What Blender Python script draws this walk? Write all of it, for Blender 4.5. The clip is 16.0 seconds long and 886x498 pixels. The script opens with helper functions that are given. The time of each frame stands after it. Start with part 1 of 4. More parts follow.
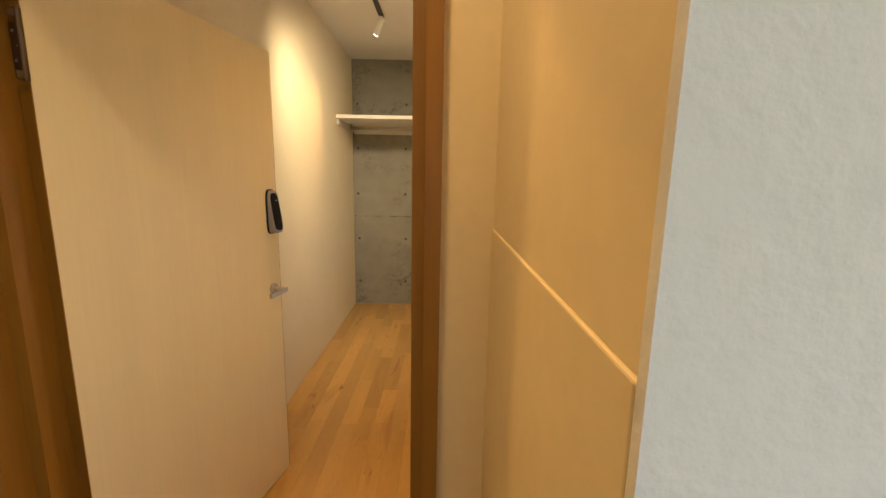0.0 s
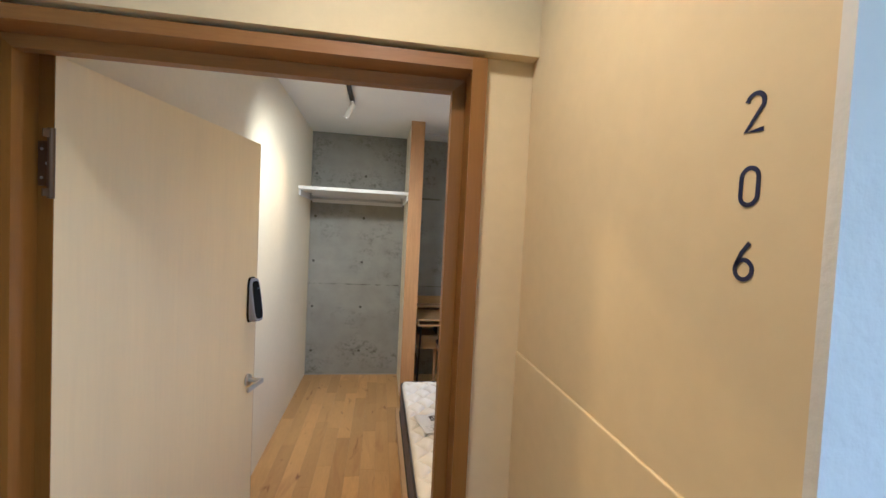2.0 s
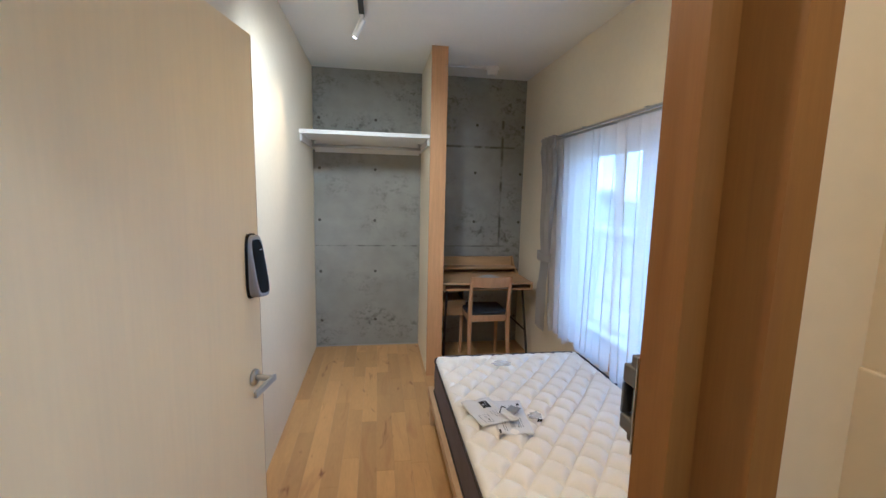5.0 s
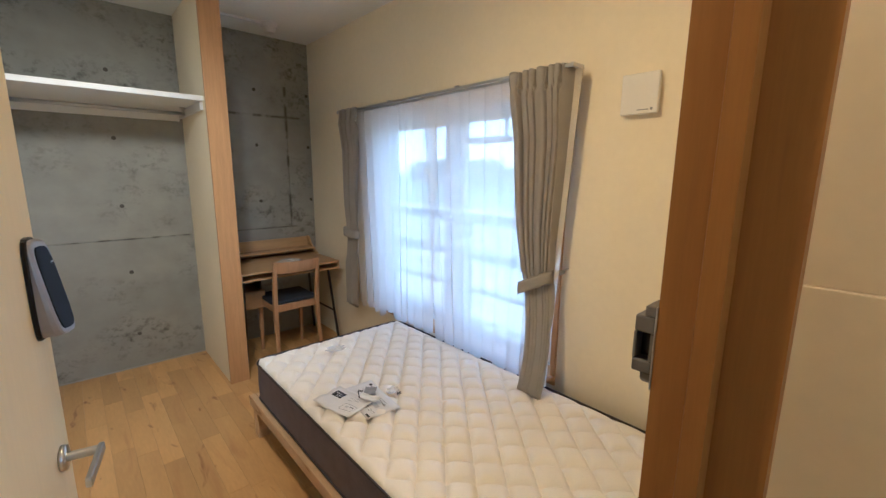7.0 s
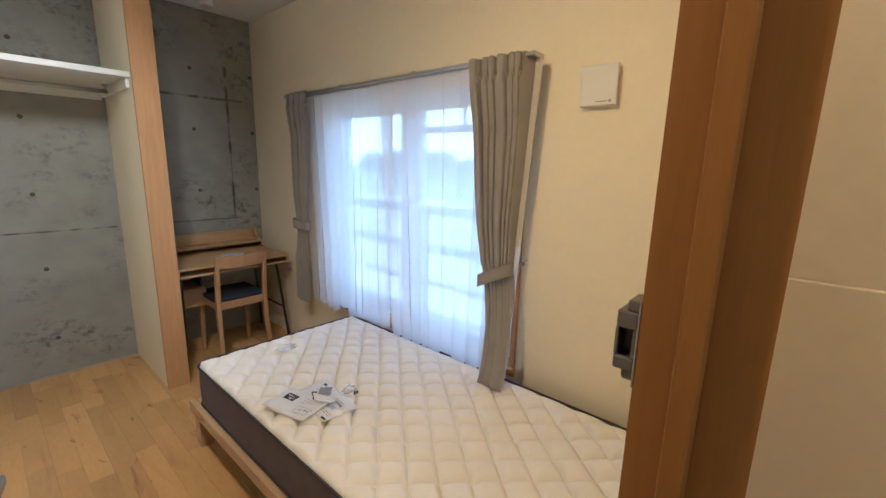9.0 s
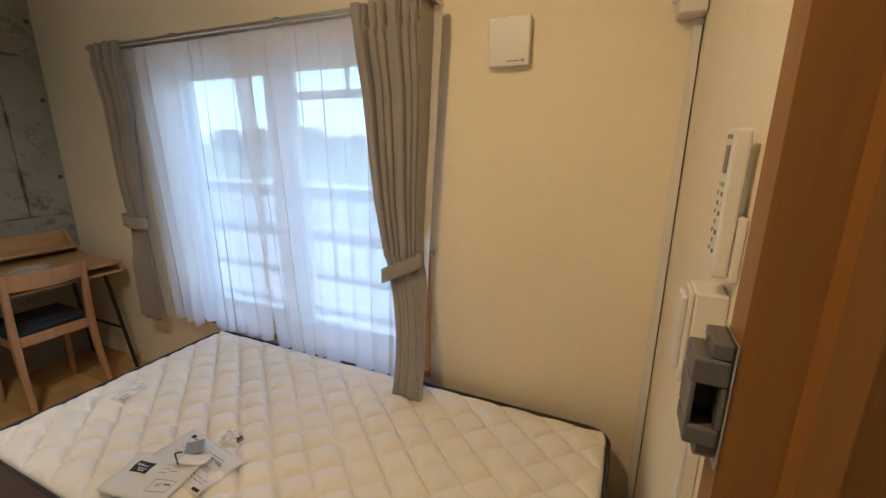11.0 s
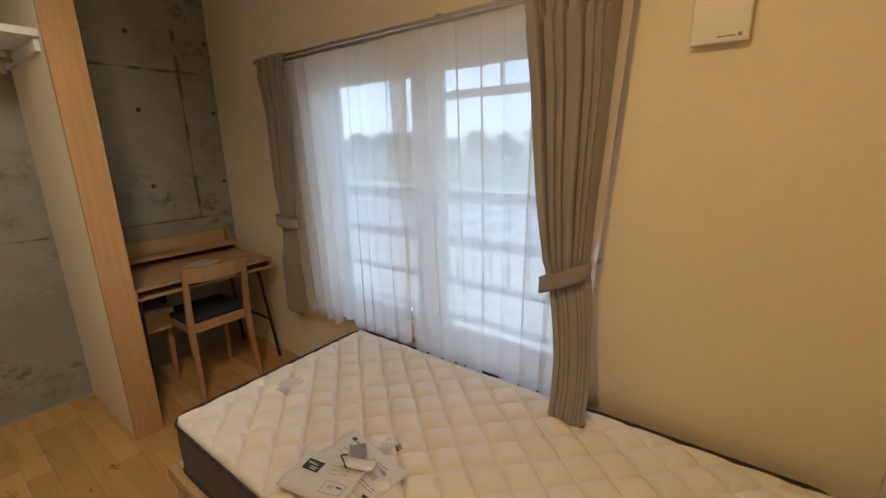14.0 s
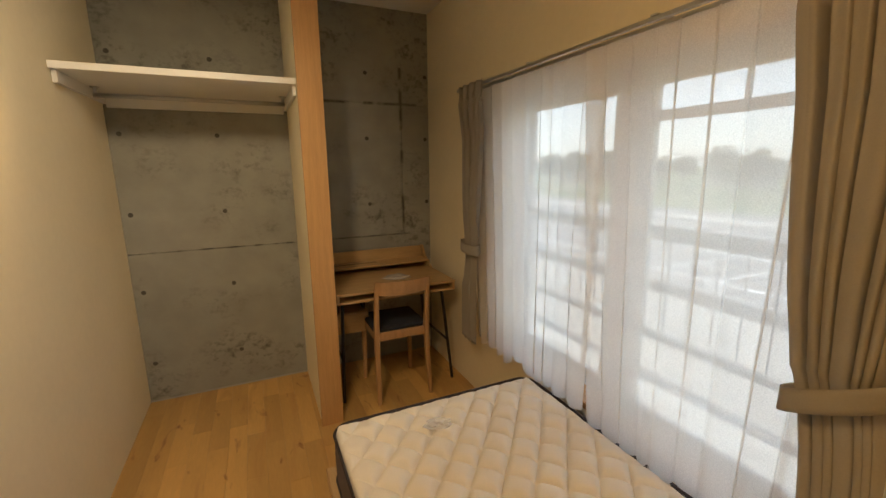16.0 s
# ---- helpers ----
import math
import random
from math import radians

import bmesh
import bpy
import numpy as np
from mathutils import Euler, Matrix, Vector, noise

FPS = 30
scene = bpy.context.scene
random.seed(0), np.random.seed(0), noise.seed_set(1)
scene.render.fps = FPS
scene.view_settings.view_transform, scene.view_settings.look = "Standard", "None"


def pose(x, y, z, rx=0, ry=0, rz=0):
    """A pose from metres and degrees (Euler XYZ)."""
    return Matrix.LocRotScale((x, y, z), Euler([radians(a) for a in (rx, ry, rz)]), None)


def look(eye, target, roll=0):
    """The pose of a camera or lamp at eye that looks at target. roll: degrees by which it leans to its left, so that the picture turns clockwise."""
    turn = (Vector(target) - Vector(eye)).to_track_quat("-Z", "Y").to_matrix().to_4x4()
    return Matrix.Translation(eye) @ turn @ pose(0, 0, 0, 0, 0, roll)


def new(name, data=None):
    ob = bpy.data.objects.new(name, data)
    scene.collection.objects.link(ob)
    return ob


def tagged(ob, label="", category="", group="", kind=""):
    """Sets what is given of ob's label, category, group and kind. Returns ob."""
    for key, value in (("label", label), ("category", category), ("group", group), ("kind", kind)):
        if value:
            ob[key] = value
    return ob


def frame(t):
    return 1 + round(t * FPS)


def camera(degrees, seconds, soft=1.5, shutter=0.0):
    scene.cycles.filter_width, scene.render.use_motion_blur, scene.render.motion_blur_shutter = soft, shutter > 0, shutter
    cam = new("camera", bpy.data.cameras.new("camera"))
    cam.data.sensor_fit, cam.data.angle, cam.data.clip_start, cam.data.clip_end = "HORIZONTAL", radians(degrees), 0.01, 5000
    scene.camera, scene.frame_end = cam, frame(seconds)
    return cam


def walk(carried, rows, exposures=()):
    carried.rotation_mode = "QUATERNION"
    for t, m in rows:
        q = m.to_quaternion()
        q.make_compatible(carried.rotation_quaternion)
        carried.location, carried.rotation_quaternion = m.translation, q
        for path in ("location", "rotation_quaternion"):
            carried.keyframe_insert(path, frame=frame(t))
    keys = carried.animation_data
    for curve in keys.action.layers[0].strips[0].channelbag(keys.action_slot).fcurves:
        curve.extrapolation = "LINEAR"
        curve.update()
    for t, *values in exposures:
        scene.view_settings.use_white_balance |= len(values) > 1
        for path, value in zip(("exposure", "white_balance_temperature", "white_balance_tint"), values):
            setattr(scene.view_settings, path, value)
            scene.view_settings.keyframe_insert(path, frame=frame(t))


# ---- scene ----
cam = camera(94.1, 16.0)
PATH = [
    (0, (0.201, 0.003, 1.493), (0.211, 1.972, 1.144), 1.1),
    (0.5, (0.153, 0.028, 1.509), (-0.045, 1.987, 1.158), 3.1),
    (1, (0.066, 0.027, 1.559), (0.039, 2.009, 1.29), 4.0),
    (1.5, (-0.048, 0.007, 1.63), (0.323, 1.966, 1.474), 1.0),
    (2, (-0.018, -0.051, 1.652), (0.286, 1.925, 1.576), 2.8),
    (2.5, (-0.029, -0.046, 1.649), (0.219, 1.937, 1.563), 2.4),
    (3, (-0.036, -0.037, 1.647), (0.203, 1.946, 1.551), 2.1),
    (3.2, (-0.049, -0.022, 1.642), (0.164, 1.963, 1.527), 1.9),
    (5.3, (-0.216, 0.619, 1.541), (0.157, 2.564, 1.266), 0.9),
    (5.5, (-0.243, 0.663, 1.538), (0.292, 2.571, 1.263), 0.5),
    (6, (-0.366, 0.746, 1.544), (0.578, 2.481, 1.229), -0.6),
    (6.5, (-0.452, 0.758, 1.547), (0.753, 2.314, 1.192), -0.3),
    (7, (-0.497, 0.774, 1.545), (0.821, 2.233, 1.183), 0.5),
    (7.5, (-0.499, 0.779, 1.546), (0.857, 2.205, 1.191), 0.8),
    (8, (-0.498, 0.777, 1.546), (0.886, 2.176, 1.186), 0.9),
    (8.5, (-0.495, 0.792, 1.544), (0.916, 2.16, 1.174), 1.0),
    (9, (-0.472, 0.842, 1.534), (1.003, 2.133, 1.137), 1.4),
    (9.5, (-0.394, 0.928, 1.527), (1.191, 2.071, 1.102), 1.3),
    (10, (-0.33, 0.996, 1.531), (1.378, 1.935, 1.084), 1.3),
    (10.2, (-0.307, 1.02, 1.525), (1.447, 1.865, 1.068), 1.3),
    (12.3, (-0.258, 1.224, 1.523), (1.5, 2.019, 0.994), -0.7),
    (12.5, (-0.264, 1.238, 1.524), (1.48, 2.063, 0.999), -0.6),
    (13, (-0.272, 1.272, 1.525), (1.427, 2.195, 1.012), -0.7),
    (13.5, (-0.281, 1.327, 1.534), (1.353, 2.359, 1.02), -1.1),
    (14, (-0.296, 1.411, 1.51), (1.256, 2.575, 1.023), -1.2),
    (14.5, (-0.27, 1.459, 1.513), (1.141, 2.795, 1.037), -1.3),
    (15, (-0.148, 1.485, 1.527), (1.08, 2.999, 1.076), -1.4),
    (15.5, (-0.043, 1.488, 1.549), (0.992, 3.147, 1.127), -1.1),
    (16, (-0.026, 1.511, 1.56), (0.787, 3.296, 1.169), -0.6),
]
EXPOSURES = [(0, 2.12, 6400, 10), (0.5, 2.32, 5000, 10), (1.0, 2.42, 3950, 10), (1.5, 2.4, 3500, 10), (2.0, 2.32, 4200, 10), (2.5, 2.38, 3950, 10), (3.2, 2.38, 3880, 10), (5.5, 2.22, 3950, 10), (6, 2.14, 3950, 10), (7, 2.25, 4200, 10), (10, 2.08, 4150, 10), (12.5, 1.62, 5150, 10), (13.5, 1.58, 5000, 10), (14.5, 1.63, 5450, 10), (15.5, 1.69, 6050, 10), (16, 1.66, 6100, 10)]
walk(cam, [(t, look(eye, target, roll)) for t, eye, target, roll in PATH], EXPOSURES)

# ---------------------------------------------------------------- light
SUN_EL, SUN_ROT = 56, 350
world = bpy.data.worlds.new("sky")
scene.world = world
world.use_nodes = True
wn = world.node_tree
sky = wn.nodes.new("ShaderNodeTexSky")
sky.sky_type, sky.sun_disc = "NISHITA", False
sky.sun_elevation, sky.sun_rotation = radians(SUN_EL), radians(SUN_ROT)
haze = wn.nodes.new("ShaderNodeHueSaturation")      # thin bright haze takes the blue out of the sky
haze.inputs["Saturation"].default_value = 0.38
wn.links.new(sky.outputs[0], haze.inputs["Color"])
wn.links.new(haze.outputs[0], wn.nodes["Background"].inputs[0])
wn.nodes["Background"].inputs[1].default_value = 0.15


def lamp(name, kind, m, watts, colour, **more):
    data = bpy.data.lights.new(name, kind)
    data.energy, data.color = watts, colour
    for key, value in more.items():
        if key == "size":
            data.size = value
        elif key == "angle":
            data.angle = value
        elif key == "spot":
            data.spot_size, data.spot_blend = radians(value), 1.0
        elif key == "soft":
            data.shadow_soft_size = value
        elif key == "spread":
            data.spread = radians(value)
        elif key == "shape":
            data.shape = value
    ob = new(name, data)
    ob.matrix_world = m
    return ob


sun_dir = Vector((math.sin(radians(SUN_ROT)) * math.cos(radians(SUN_EL)), math.cos(radians(SUN_ROT)) * math.cos(radians(SUN_EL)), math.sin(radians(SUN_EL))))
lamp("sun", "SUN", look(sun_dir * 40, (0, 0, 0)), 3.4, (1.0, 0.95, 0.88), angle=radians(0.5))
# track spotlights; only A is visible
SPOT_A = Vector((-0.34, 3.46, 2.56))
lamp("spot_beam", "SPOT", look(SPOT_A, (-0.86, 3.18, 1.70)), 8, (1.0, 0.54, 0.18), spot=48, soft=0.02)
# Unseen, placed to give the east wall its warm light.
SPOT_B = Vector((-0.27, 1.75, 2.54))
lamp("spot_beam", "SPOT", look(SPOT_B, (1.2, 1.5, 0.6)), 20, (1.0, 0.55, 0.17), spot=140, soft=0.03)
# Unseen, added only as fill for the closet and west side.
SPOT_FILL = Vector((-0.27, 2.35, 2.54))
lamp("spot_beam", "SPOT", look(SPOT_FILL, (-0.60, 4.0, 0.9)), 28, (1.0, 0.75, 0.45), spot=106, soft=0.12)
# corridor ceiling light
lamp("corridor_lamp", "AREA", look((-0.05, 0.40, 2.462), (-0.05, 0.40, 0)), 0.75, (1.0, 0.54, 0.18), size=0.14, shape="DISK", spread=118)

# ---------------------------------------------------------------- materials


def material(name, colour, rough=0.6, metal=0.0, vary=0.12, scale=6.0, fine=60.0, bump=0.0, bump_scale=80.0, stretch=(1, 1, 1), spread=0.0, dark=None, coat=0.0):
    m = bpy.data.materials.new(name)
    m.use_nodes = True
    n, l = m.node_tree.nodes, m.node_tree.links
    b = n["Principled BSDF"]
    b.inputs["Roughness"].default_value, b.inputs["Metallic"].default_value = rough, metal
    b.inputs["Coat Weight"].default_value = coat
    co = n.new("ShaderNodeTexCoord")
    mp = n.new("ShaderNodeMapping")
    mp.inputs["Scale"].default_value = stretch
    info = n.new("ShaderNodeObjectInfo")
    off = n.new("ShaderNodeVectorMath")
    off.operation = "ADD"
    mul = n.new("ShaderNodeVectorMath")
    mul.operation = "SCALE"
    comb = n.new("ShaderNodeCombineXYZ")
    for i in range(3):
        l.new(info.outputs["Random"], comb.inputs[i])
    l.new(comb.outputs[0], mul.inputs[0])
    mul.inputs["Scale"].default_value = 37.0 if spread else 0.0
    l.new(co.outputs["Object"], mp.inputs[0])
    l.new(mp.outputs[0], off.inputs[0])
    l.new(mul.outputs[0], off.inputs[1])
    na, nb = n.new("ShaderNodeTexNoise"), n.new("ShaderNodeTexNoise")
    na.inputs["Scale"].default_value, nb.inputs["Scale"].default_value = scale, fine
    na.inputs["Detail"].default_value, nb.inputs["Detail"].default_value = 5, 4
    l.new(off.outputs[0], na.inputs[0])
    l.new(off.outputs[0], nb.inputs[0])
    mix = n.new("ShaderNodeMix")
    mix.data_type = "FLOAT"
    mix.inputs[0].default_value = 0.4
    l.new(na.outputs[0], mix.inputs[2])
    l.new(nb.outputs[0], mix.inputs[3])
    ramp = n.new("ShaderNodeValToRGB")
    c = Vector(colour)
    lo = Vector(dark) if dark else c * (1 - vary)
    ramp.color_ramp.elements[0].position, ramp.color_ramp.elements[1].position = 0.34, 0.66
    ramp.color_ramp.elements[0].color, ramp.color_ramp.elements[1].color = (*lo, 1), (*(c * (1 + vary * 0.4)), 1)
    l.new(mix.outputs[0], ramp.inputs[0])
    out = ramp.outputs[0]
    if spread:
        hsv = n.new("ShaderNodeHueSaturation")
        rng = n.new("ShaderNodeMapRange")
        rng.inputs[3].default_value, rng.inputs[4].default_value = 1 - spread, 1 + spread
        l.new(info.outputs["Random"], rng.inputs[0])
        l.new(rng.outputs[0], hsv.inputs["Value"])
        l.new(out, hsv.inputs["Color"])
        out = hsv.outputs[0]
    l.new(out, b.inputs["Base Color"])
    if bump:
        nc = n.new("ShaderNodeTexNoise")
        nc.inputs["Scale"].default_value, nc.inputs["Detail"].default_value = bump_scale, 6
        l.new(off.outputs[0], nc.inputs[0])
        bp = n.new("ShaderNodeBump")
        bp.inputs["Strength"].default_value, bp.inputs["Distance"].default_value = bump, 0.004
        l.new(nc.outputs[0], bp.inputs["Height"])
        l.new(bp.outputs[0], b.inputs["Normal"])
    return m


def concrete_material():
    m = material("concrete", (0.325, 0.322, 0.285), 0.75, vary=0.22, scale=0.9, fine=7, bump=0.12, bump_scale=30)
    n, l = m.node_tree.nodes, m.node_tree.links
    b = n["Principled BSDF"]
    base = b.inputs["Base Color"].links[0].from_socket
    geo = n.new("ShaderNodeNewGeometry")
    # dark mottled patches where the formwork stuck
    big, small = n.new("ShaderNodeTexNoise"), n.new("ShaderNodeTexNoise")
    big.inputs["Scale"].default_value, small.inputs["Scale"].default_value = 2.2, 20
    small.inputs["Detail"].default_value = 8
    small.inputs["Roughness"].default_value = 0.7
    smear = n.new("ShaderNodeMapping")
    smear.inputs["Scale"].default_value = (0.9, 1, 1.1)
    l.new(geo.outputs["Position"], smear.inputs[0])
    for t in (big, small):
        l.new(smear.outputs[0], t.inputs[0])
    r1, r2 = n.new("ShaderNodeMapRange"), n.new("ShaderNodeMapRange")
    r1.inputs[1].default_value, r1.inputs[2].default_value = 0.48, 0.64
    r2.inputs[1].default_value, r2.inputs[2].default_value = 0.50, 0.70
    l.new(big.outputs[0], r1.inputs[0])
    l.new(small.outputs[0], r2.inputs[0])
    mul = n.new("ShaderNodeMath")
    mul.operation = "MULTIPLY"
    l.new(r1.outputs[0], mul.inputs[0])
    l.new(r2.outputs[0], mul.inputs[1])
    half = n.new("ShaderNodeMath")
    half.operation = "MULTIPLY"
    half.inputs[1].default_value = 0.85
    l.new(mul.outputs[0], half.inputs[0])
    # horizontal board streaks
    mp = n.new("ShaderNodeMapping")
    mp.inputs["Scale"].default_value = (0.6, 1, 2.6)
    l.new(geo.outputs["Position"], mp.inputs[0])
    st = n.new("ShaderNodeTexNoise")
    st.inputs["Scale"].default_value, st.inputs["Detail"].default_value = 1.4, 7
    l.new(mp.outputs[0], st.inputs[0])
    r3 = n.new("ShaderNodeMapRange")
    r3.inputs[1].default_value, r3.inputs[2].default_value, r3.inputs[3].default_value, r3.inputs[4].default_value = 0.3, 0.7, 0.92, 1.05
    l.new(st.outputs[0], r3.inputs[0])
    a = n.new("ShaderNodeMix")
    a.data_type, a.blend_type = "RGBA", "MULTIPLY"
    a.inputs[0].default_value = 1
    l.new(base, a.inputs[6])
    l.new(r3.outputs[0], a.inputs[7])
    d = n.new("ShaderNodeMix")
    d.data_type = "RGBA"
    l.new(half.outputs[0], d.inputs[0])
    l.new(a.outputs[2], d.inputs[6])
    d.inputs[7].default_value = (0.07, 0.068, 0.06, 1)
    # ragged leak stains along the open formwork joints
    sep = n.new("ShaderNodeSeparateXYZ")
    l.new(geo.outputs["Position"], sep.inputs[0])
    rag = n.new("ShaderNodeTexNoise")
    rag.inputs["Scale"].default_value, rag.inputs["Detail"].default_value = 11, 6
    l.new(geo.outputs["Position"], rag.inputs[0])

    def near_line(axis, at, other, lo, hi, width):
        dist = n.new("ShaderNodeMath")
        dist.operation = "SUBTRACT"
        dist.inputs[1].default_value = at
        l.new(sep.outputs[axis], dist.inputs[0])
        ab = n.new("ShaderNodeMath")
        ab.operation = "ABSOLUTE"
        l.new(dist.outputs[0], ab.inputs[0])
        fade = n.new("ShaderNodeMapRange")
        fade.inputs[1].default_value, fade.inputs[2].default_value = 0.002, width
        fade.inputs[3].default_value, fade.inputs[4].default_value = 1, 0
        l.new(ab.outputs[0], fade.inputs[0])
        r = n.new("ShaderNodeMapRange")
        r.inputs[1].default_value, r.inputs[2].default_value = 0.42, 0.60
        l.new(rag.outputs[0], r.inputs[0])
        cut = [n.new("ShaderNodeMath"), n.new("ShaderNodeMath")]
        cut[0].operation, cut[1].operation = "GREATER_THAN", "LESS_THAN"
        cut[0].inputs[1].default_value, cut[1].inputs[1].default_value = lo, hi
        out = fade.outputs[0]
        for c in cut:
            l.new(sep.outputs[other], c.inputs[0])
        for src in (r.outputs[0], cut[0].outputs[0], cut[1].outputs[0]):
            m3 = n.new("ShaderNodeMath")
            m3.operation = "MULTIPLY"
            l.new(out, m3.inputs[0])
            l.new(src, m3.inputs[1])
            out = m3.outputs[0]
        return out

    last = d.outputs[2]
    for mask in (near_line("X", 1.0675, "Z", 0.99, 2.30, 0.020), near_line("Z", 2.0338, "X", 0.2, 1.4, 0.016), near_line("Z", 1.0285, "X", -0.8, 1.4, 0.008)):
        e = n.new("ShaderNodeMix")
        e.data_type = "RGBA"
        l.new(mask, e.inputs[0])
        l.new(last, e.inputs[6])
        e.inputs[7].default_value = (0.10, 0.095, 0.085, 1)
        last = e.outputs[2]
    l.new(last, b.inputs["Base Color"])
    return m


def sheer_material(name, colour, clear, through_part):
    m = bpy.data.materials.new(name)
    m.use_nodes = True
    n, l = m.node_tree.nodes, m.node_tree.links
    n.remove(n["Principled BSDF"])
    tr, tl, df = n.new("ShaderNodeBsdfTransparent"), n.new("ShaderNodeBsdfTranslucent"), n.new("ShaderNodeBsdfDiffuse")
    tl.inputs[0].default_value = df.inputs[0].default_value = (*colour, 1)
    co = n.new("ShaderNodeTexCoord")
    mp = n.new("ShaderNodeMapping")
    mp.inputs["Scale"].default_value = (300, 300, 300)
    l.new(co.outputs["Object"], mp.inputs[0])
    wv = n.new("ShaderNodeTexNoise")
    wv.inputs["Scale"].default_value = 1.0
    l.new(mp.outputs[0], wv.inputs[0])
    rg = n.new("ShaderNodeMapRange")
    rg.inputs[1].default_value, rg.inputs[2].default_value = 0.3, 0.7
    rg.inputs[3].default_value, rg.inputs[4].default_value = 1 - clear - 0.08, 1 - clear + 0.08
    l.new(wv.outputs[0], rg.inputs[0])
    m1, m2 = n.new("ShaderNodeMixShader"), n.new("ShaderNodeMixShader")
    m1.inputs[0].default_value = through_part
    l.new(df.outputs[0], m1.inputs[1])
    l.new(tl.outputs[0], m1.inputs[2])
    l.new(rg.outputs[0], m2.inputs[0])
    l.new(tr.outputs[0], m2.inputs[1])
    l.new(m1.outputs[0], m2.inputs[2])
    l.new(m2.outputs[0], n["Material Output"].inputs[0])
    return m


def glass_material():
    m = bpy.data.materials.new("window_glass")
    m.use_nodes = True
    n, l = m.node_tree.nodes, m.node_tree.links
    n.remove(n["Principled BSDF"])
    tr, gl, mx = n.new("ShaderNodeBsdfTransparent"), n.new("ShaderNodeBsdfGlossy"), n.new("ShaderNodeMixShader")
    tr.inputs[0].default_value = (0.93, 0.95, 0.94, 1)
    gl.inputs["Roughness"].default_value = 0.02
    mx.inputs[0].default_value = 0.05
    l.new(tr.outputs[0], mx.inputs[1])
    l.new(gl.outputs[0], mx.inputs[2])
    l.new(mx.outputs[0], n["Material Output"].inputs[0])
    return m


def glow_material(name, colour, strength):
    m = bpy.data.materials.new(name)
    m.use_nodes = True
    b = m.node_tree.nodes["Principled BSDF"]
    b.inputs["Emission Color"].default_value = (*colour, 1)
    b.inputs["Emission Strength"].default_value = strength
    return m


PLASTER = material("plaster_white", (0.85, 0.77, 0.57), 0.85, vary=0.04, scale=2.5, fine=35, bump=0.10, bump_scale=140)
PLASTER_CORRIDOR = material("plaster_beige", (0.80, 0.645, 0.35), 0.85, vary=0.05, scale=2.5, fine=30, bump=0.05, bump_scale=90)
PLASTER_ROUGH = material("plaster_rough", (0.82, 0.79, 0.70), 0.9, vary=0.05, scale=3, fine=30, bump=0.7, bump_scale=45)
CEILING = material("ceiling_paint", (0.87, 0.85, 0.78), 0.9, vary=0.03, scale=2, fine=40, bump=0.05)
CONCRETE = concrete_material()
PLUG = material("tie_recess_dark", (0.10, 0.095, 0.085), 0.9, vary=0.3, scale=60, fine=200)
FLOOR_WOOD = material("floor_wood", (0.585, 0.35, 0.11), 0.30, vary=0.13, scale=2.0, fine=20, bump=0.03, bump_scale=60, stretch=(5, 0.8, 1), spread=0.15, coat=0.2)
FRAME_WOOD = material("frame_wood", (0.265, 0.120, 0.014), 0.45, vary=0.12, scale=4, fine=30, bump=0.03, stretch=(9, 9, 0.5), spread=0.05)
FRAME_WOOD.node_tree.nodes["Principled BSDF"].inputs["Specular IOR Level"].default_value = 0.3
DOOR_WOOD = material("door_wood", (0.86, 0.72, 0.42), 0.42, vary=0.05, scale=0.8, fine=9, bump=0.01, stretch=(9, 9, 0.55), spread=0.01)
FIN_WOOD = material("fin_wood", (0.53, 0.30, 0.11), 0.5, vary=0.16, scale=4, fine=30, bump=0.04, stretch=(12, 12, 0.7), spread=0.03)
FURNITURE_WOOD = material("furniture_wood", (0.47, 0.305, 0.135), 0.45, vary=0.18, scale=4, fine=30, bump=0.04, stretch=(1, 9, 9), spread=0.05)
CHAIR_WOOD = material("chair_wood", (0.44, 0.25, 0.105), 0.45, vary=0.18, scale=4, fine=30, bump=0.04, stretch=(9, 9, 1), spread=0.05)
PINE = material("pine_wood", (0.58, 0.40, 0.21), 0.55, vary=0.2, scale=4, fine=30, bump=0.05, stretch=(9, 0.8, 9), spread=0.06)
WHITE_PAINT = material("white_paint", (0.78, 0.77, 0.73), 0.45, vary=0.03, scale=5, fine=60)
WHITE_PLASTIC = material("white_plastic", (0.74, 0.72, 0.67), 0.35, vary=0.02, scale=5, fine=60)
GREY_PLASTIC = material("grey_plastic", (0.20, 0.19, 0.18), 0.4, vary=0.05, scale=8, fine=60)
SILVER = material("satin_steel", (0.55, 0.55, 0.54), 0.3, 1.0, vary=0.05, scale=20, fine=200)
DARK_STEEL = material("dark_steel", (0.03, 0.03, 0.032), 0.45, 0.4, vary=0.1, scale=20, fine=200)
LOCK_METAL = material("lock_metal", (0.33, 0.315, 0.305), 0.40, 0.6, vary=0.05, scale=20, fine=200)
STRIKE_METAL = material("strike_metal", (0.16, 0.155, 0.15), 0.45, 0.5, vary=0.1, scale=20, fine=200)
GLOSS_BLACK = material("gloss_black", (0.008, 0.008, 0.010), 0.22, vary=0.05)
GLOSS_BLACK.node_tree.nodes["Principled BSDF"].inputs["Specular IOR Level"].default_value = 0.28
PANEL_BLACK = material("panel_black", (0.006, 0.006, 0.008), 0.35, vary=0.05)
PANEL_BLACK.node_tree.nodes["Principled BSDF"].inputs["Specular IOR Level"].default_value = 0.12
CURTAIN = material("curtain_fabric", (0.47, 0.445, 0.405), 0.9, vary=0.08, scale=8, fine=220, bump=0.15, bump_scale=400)
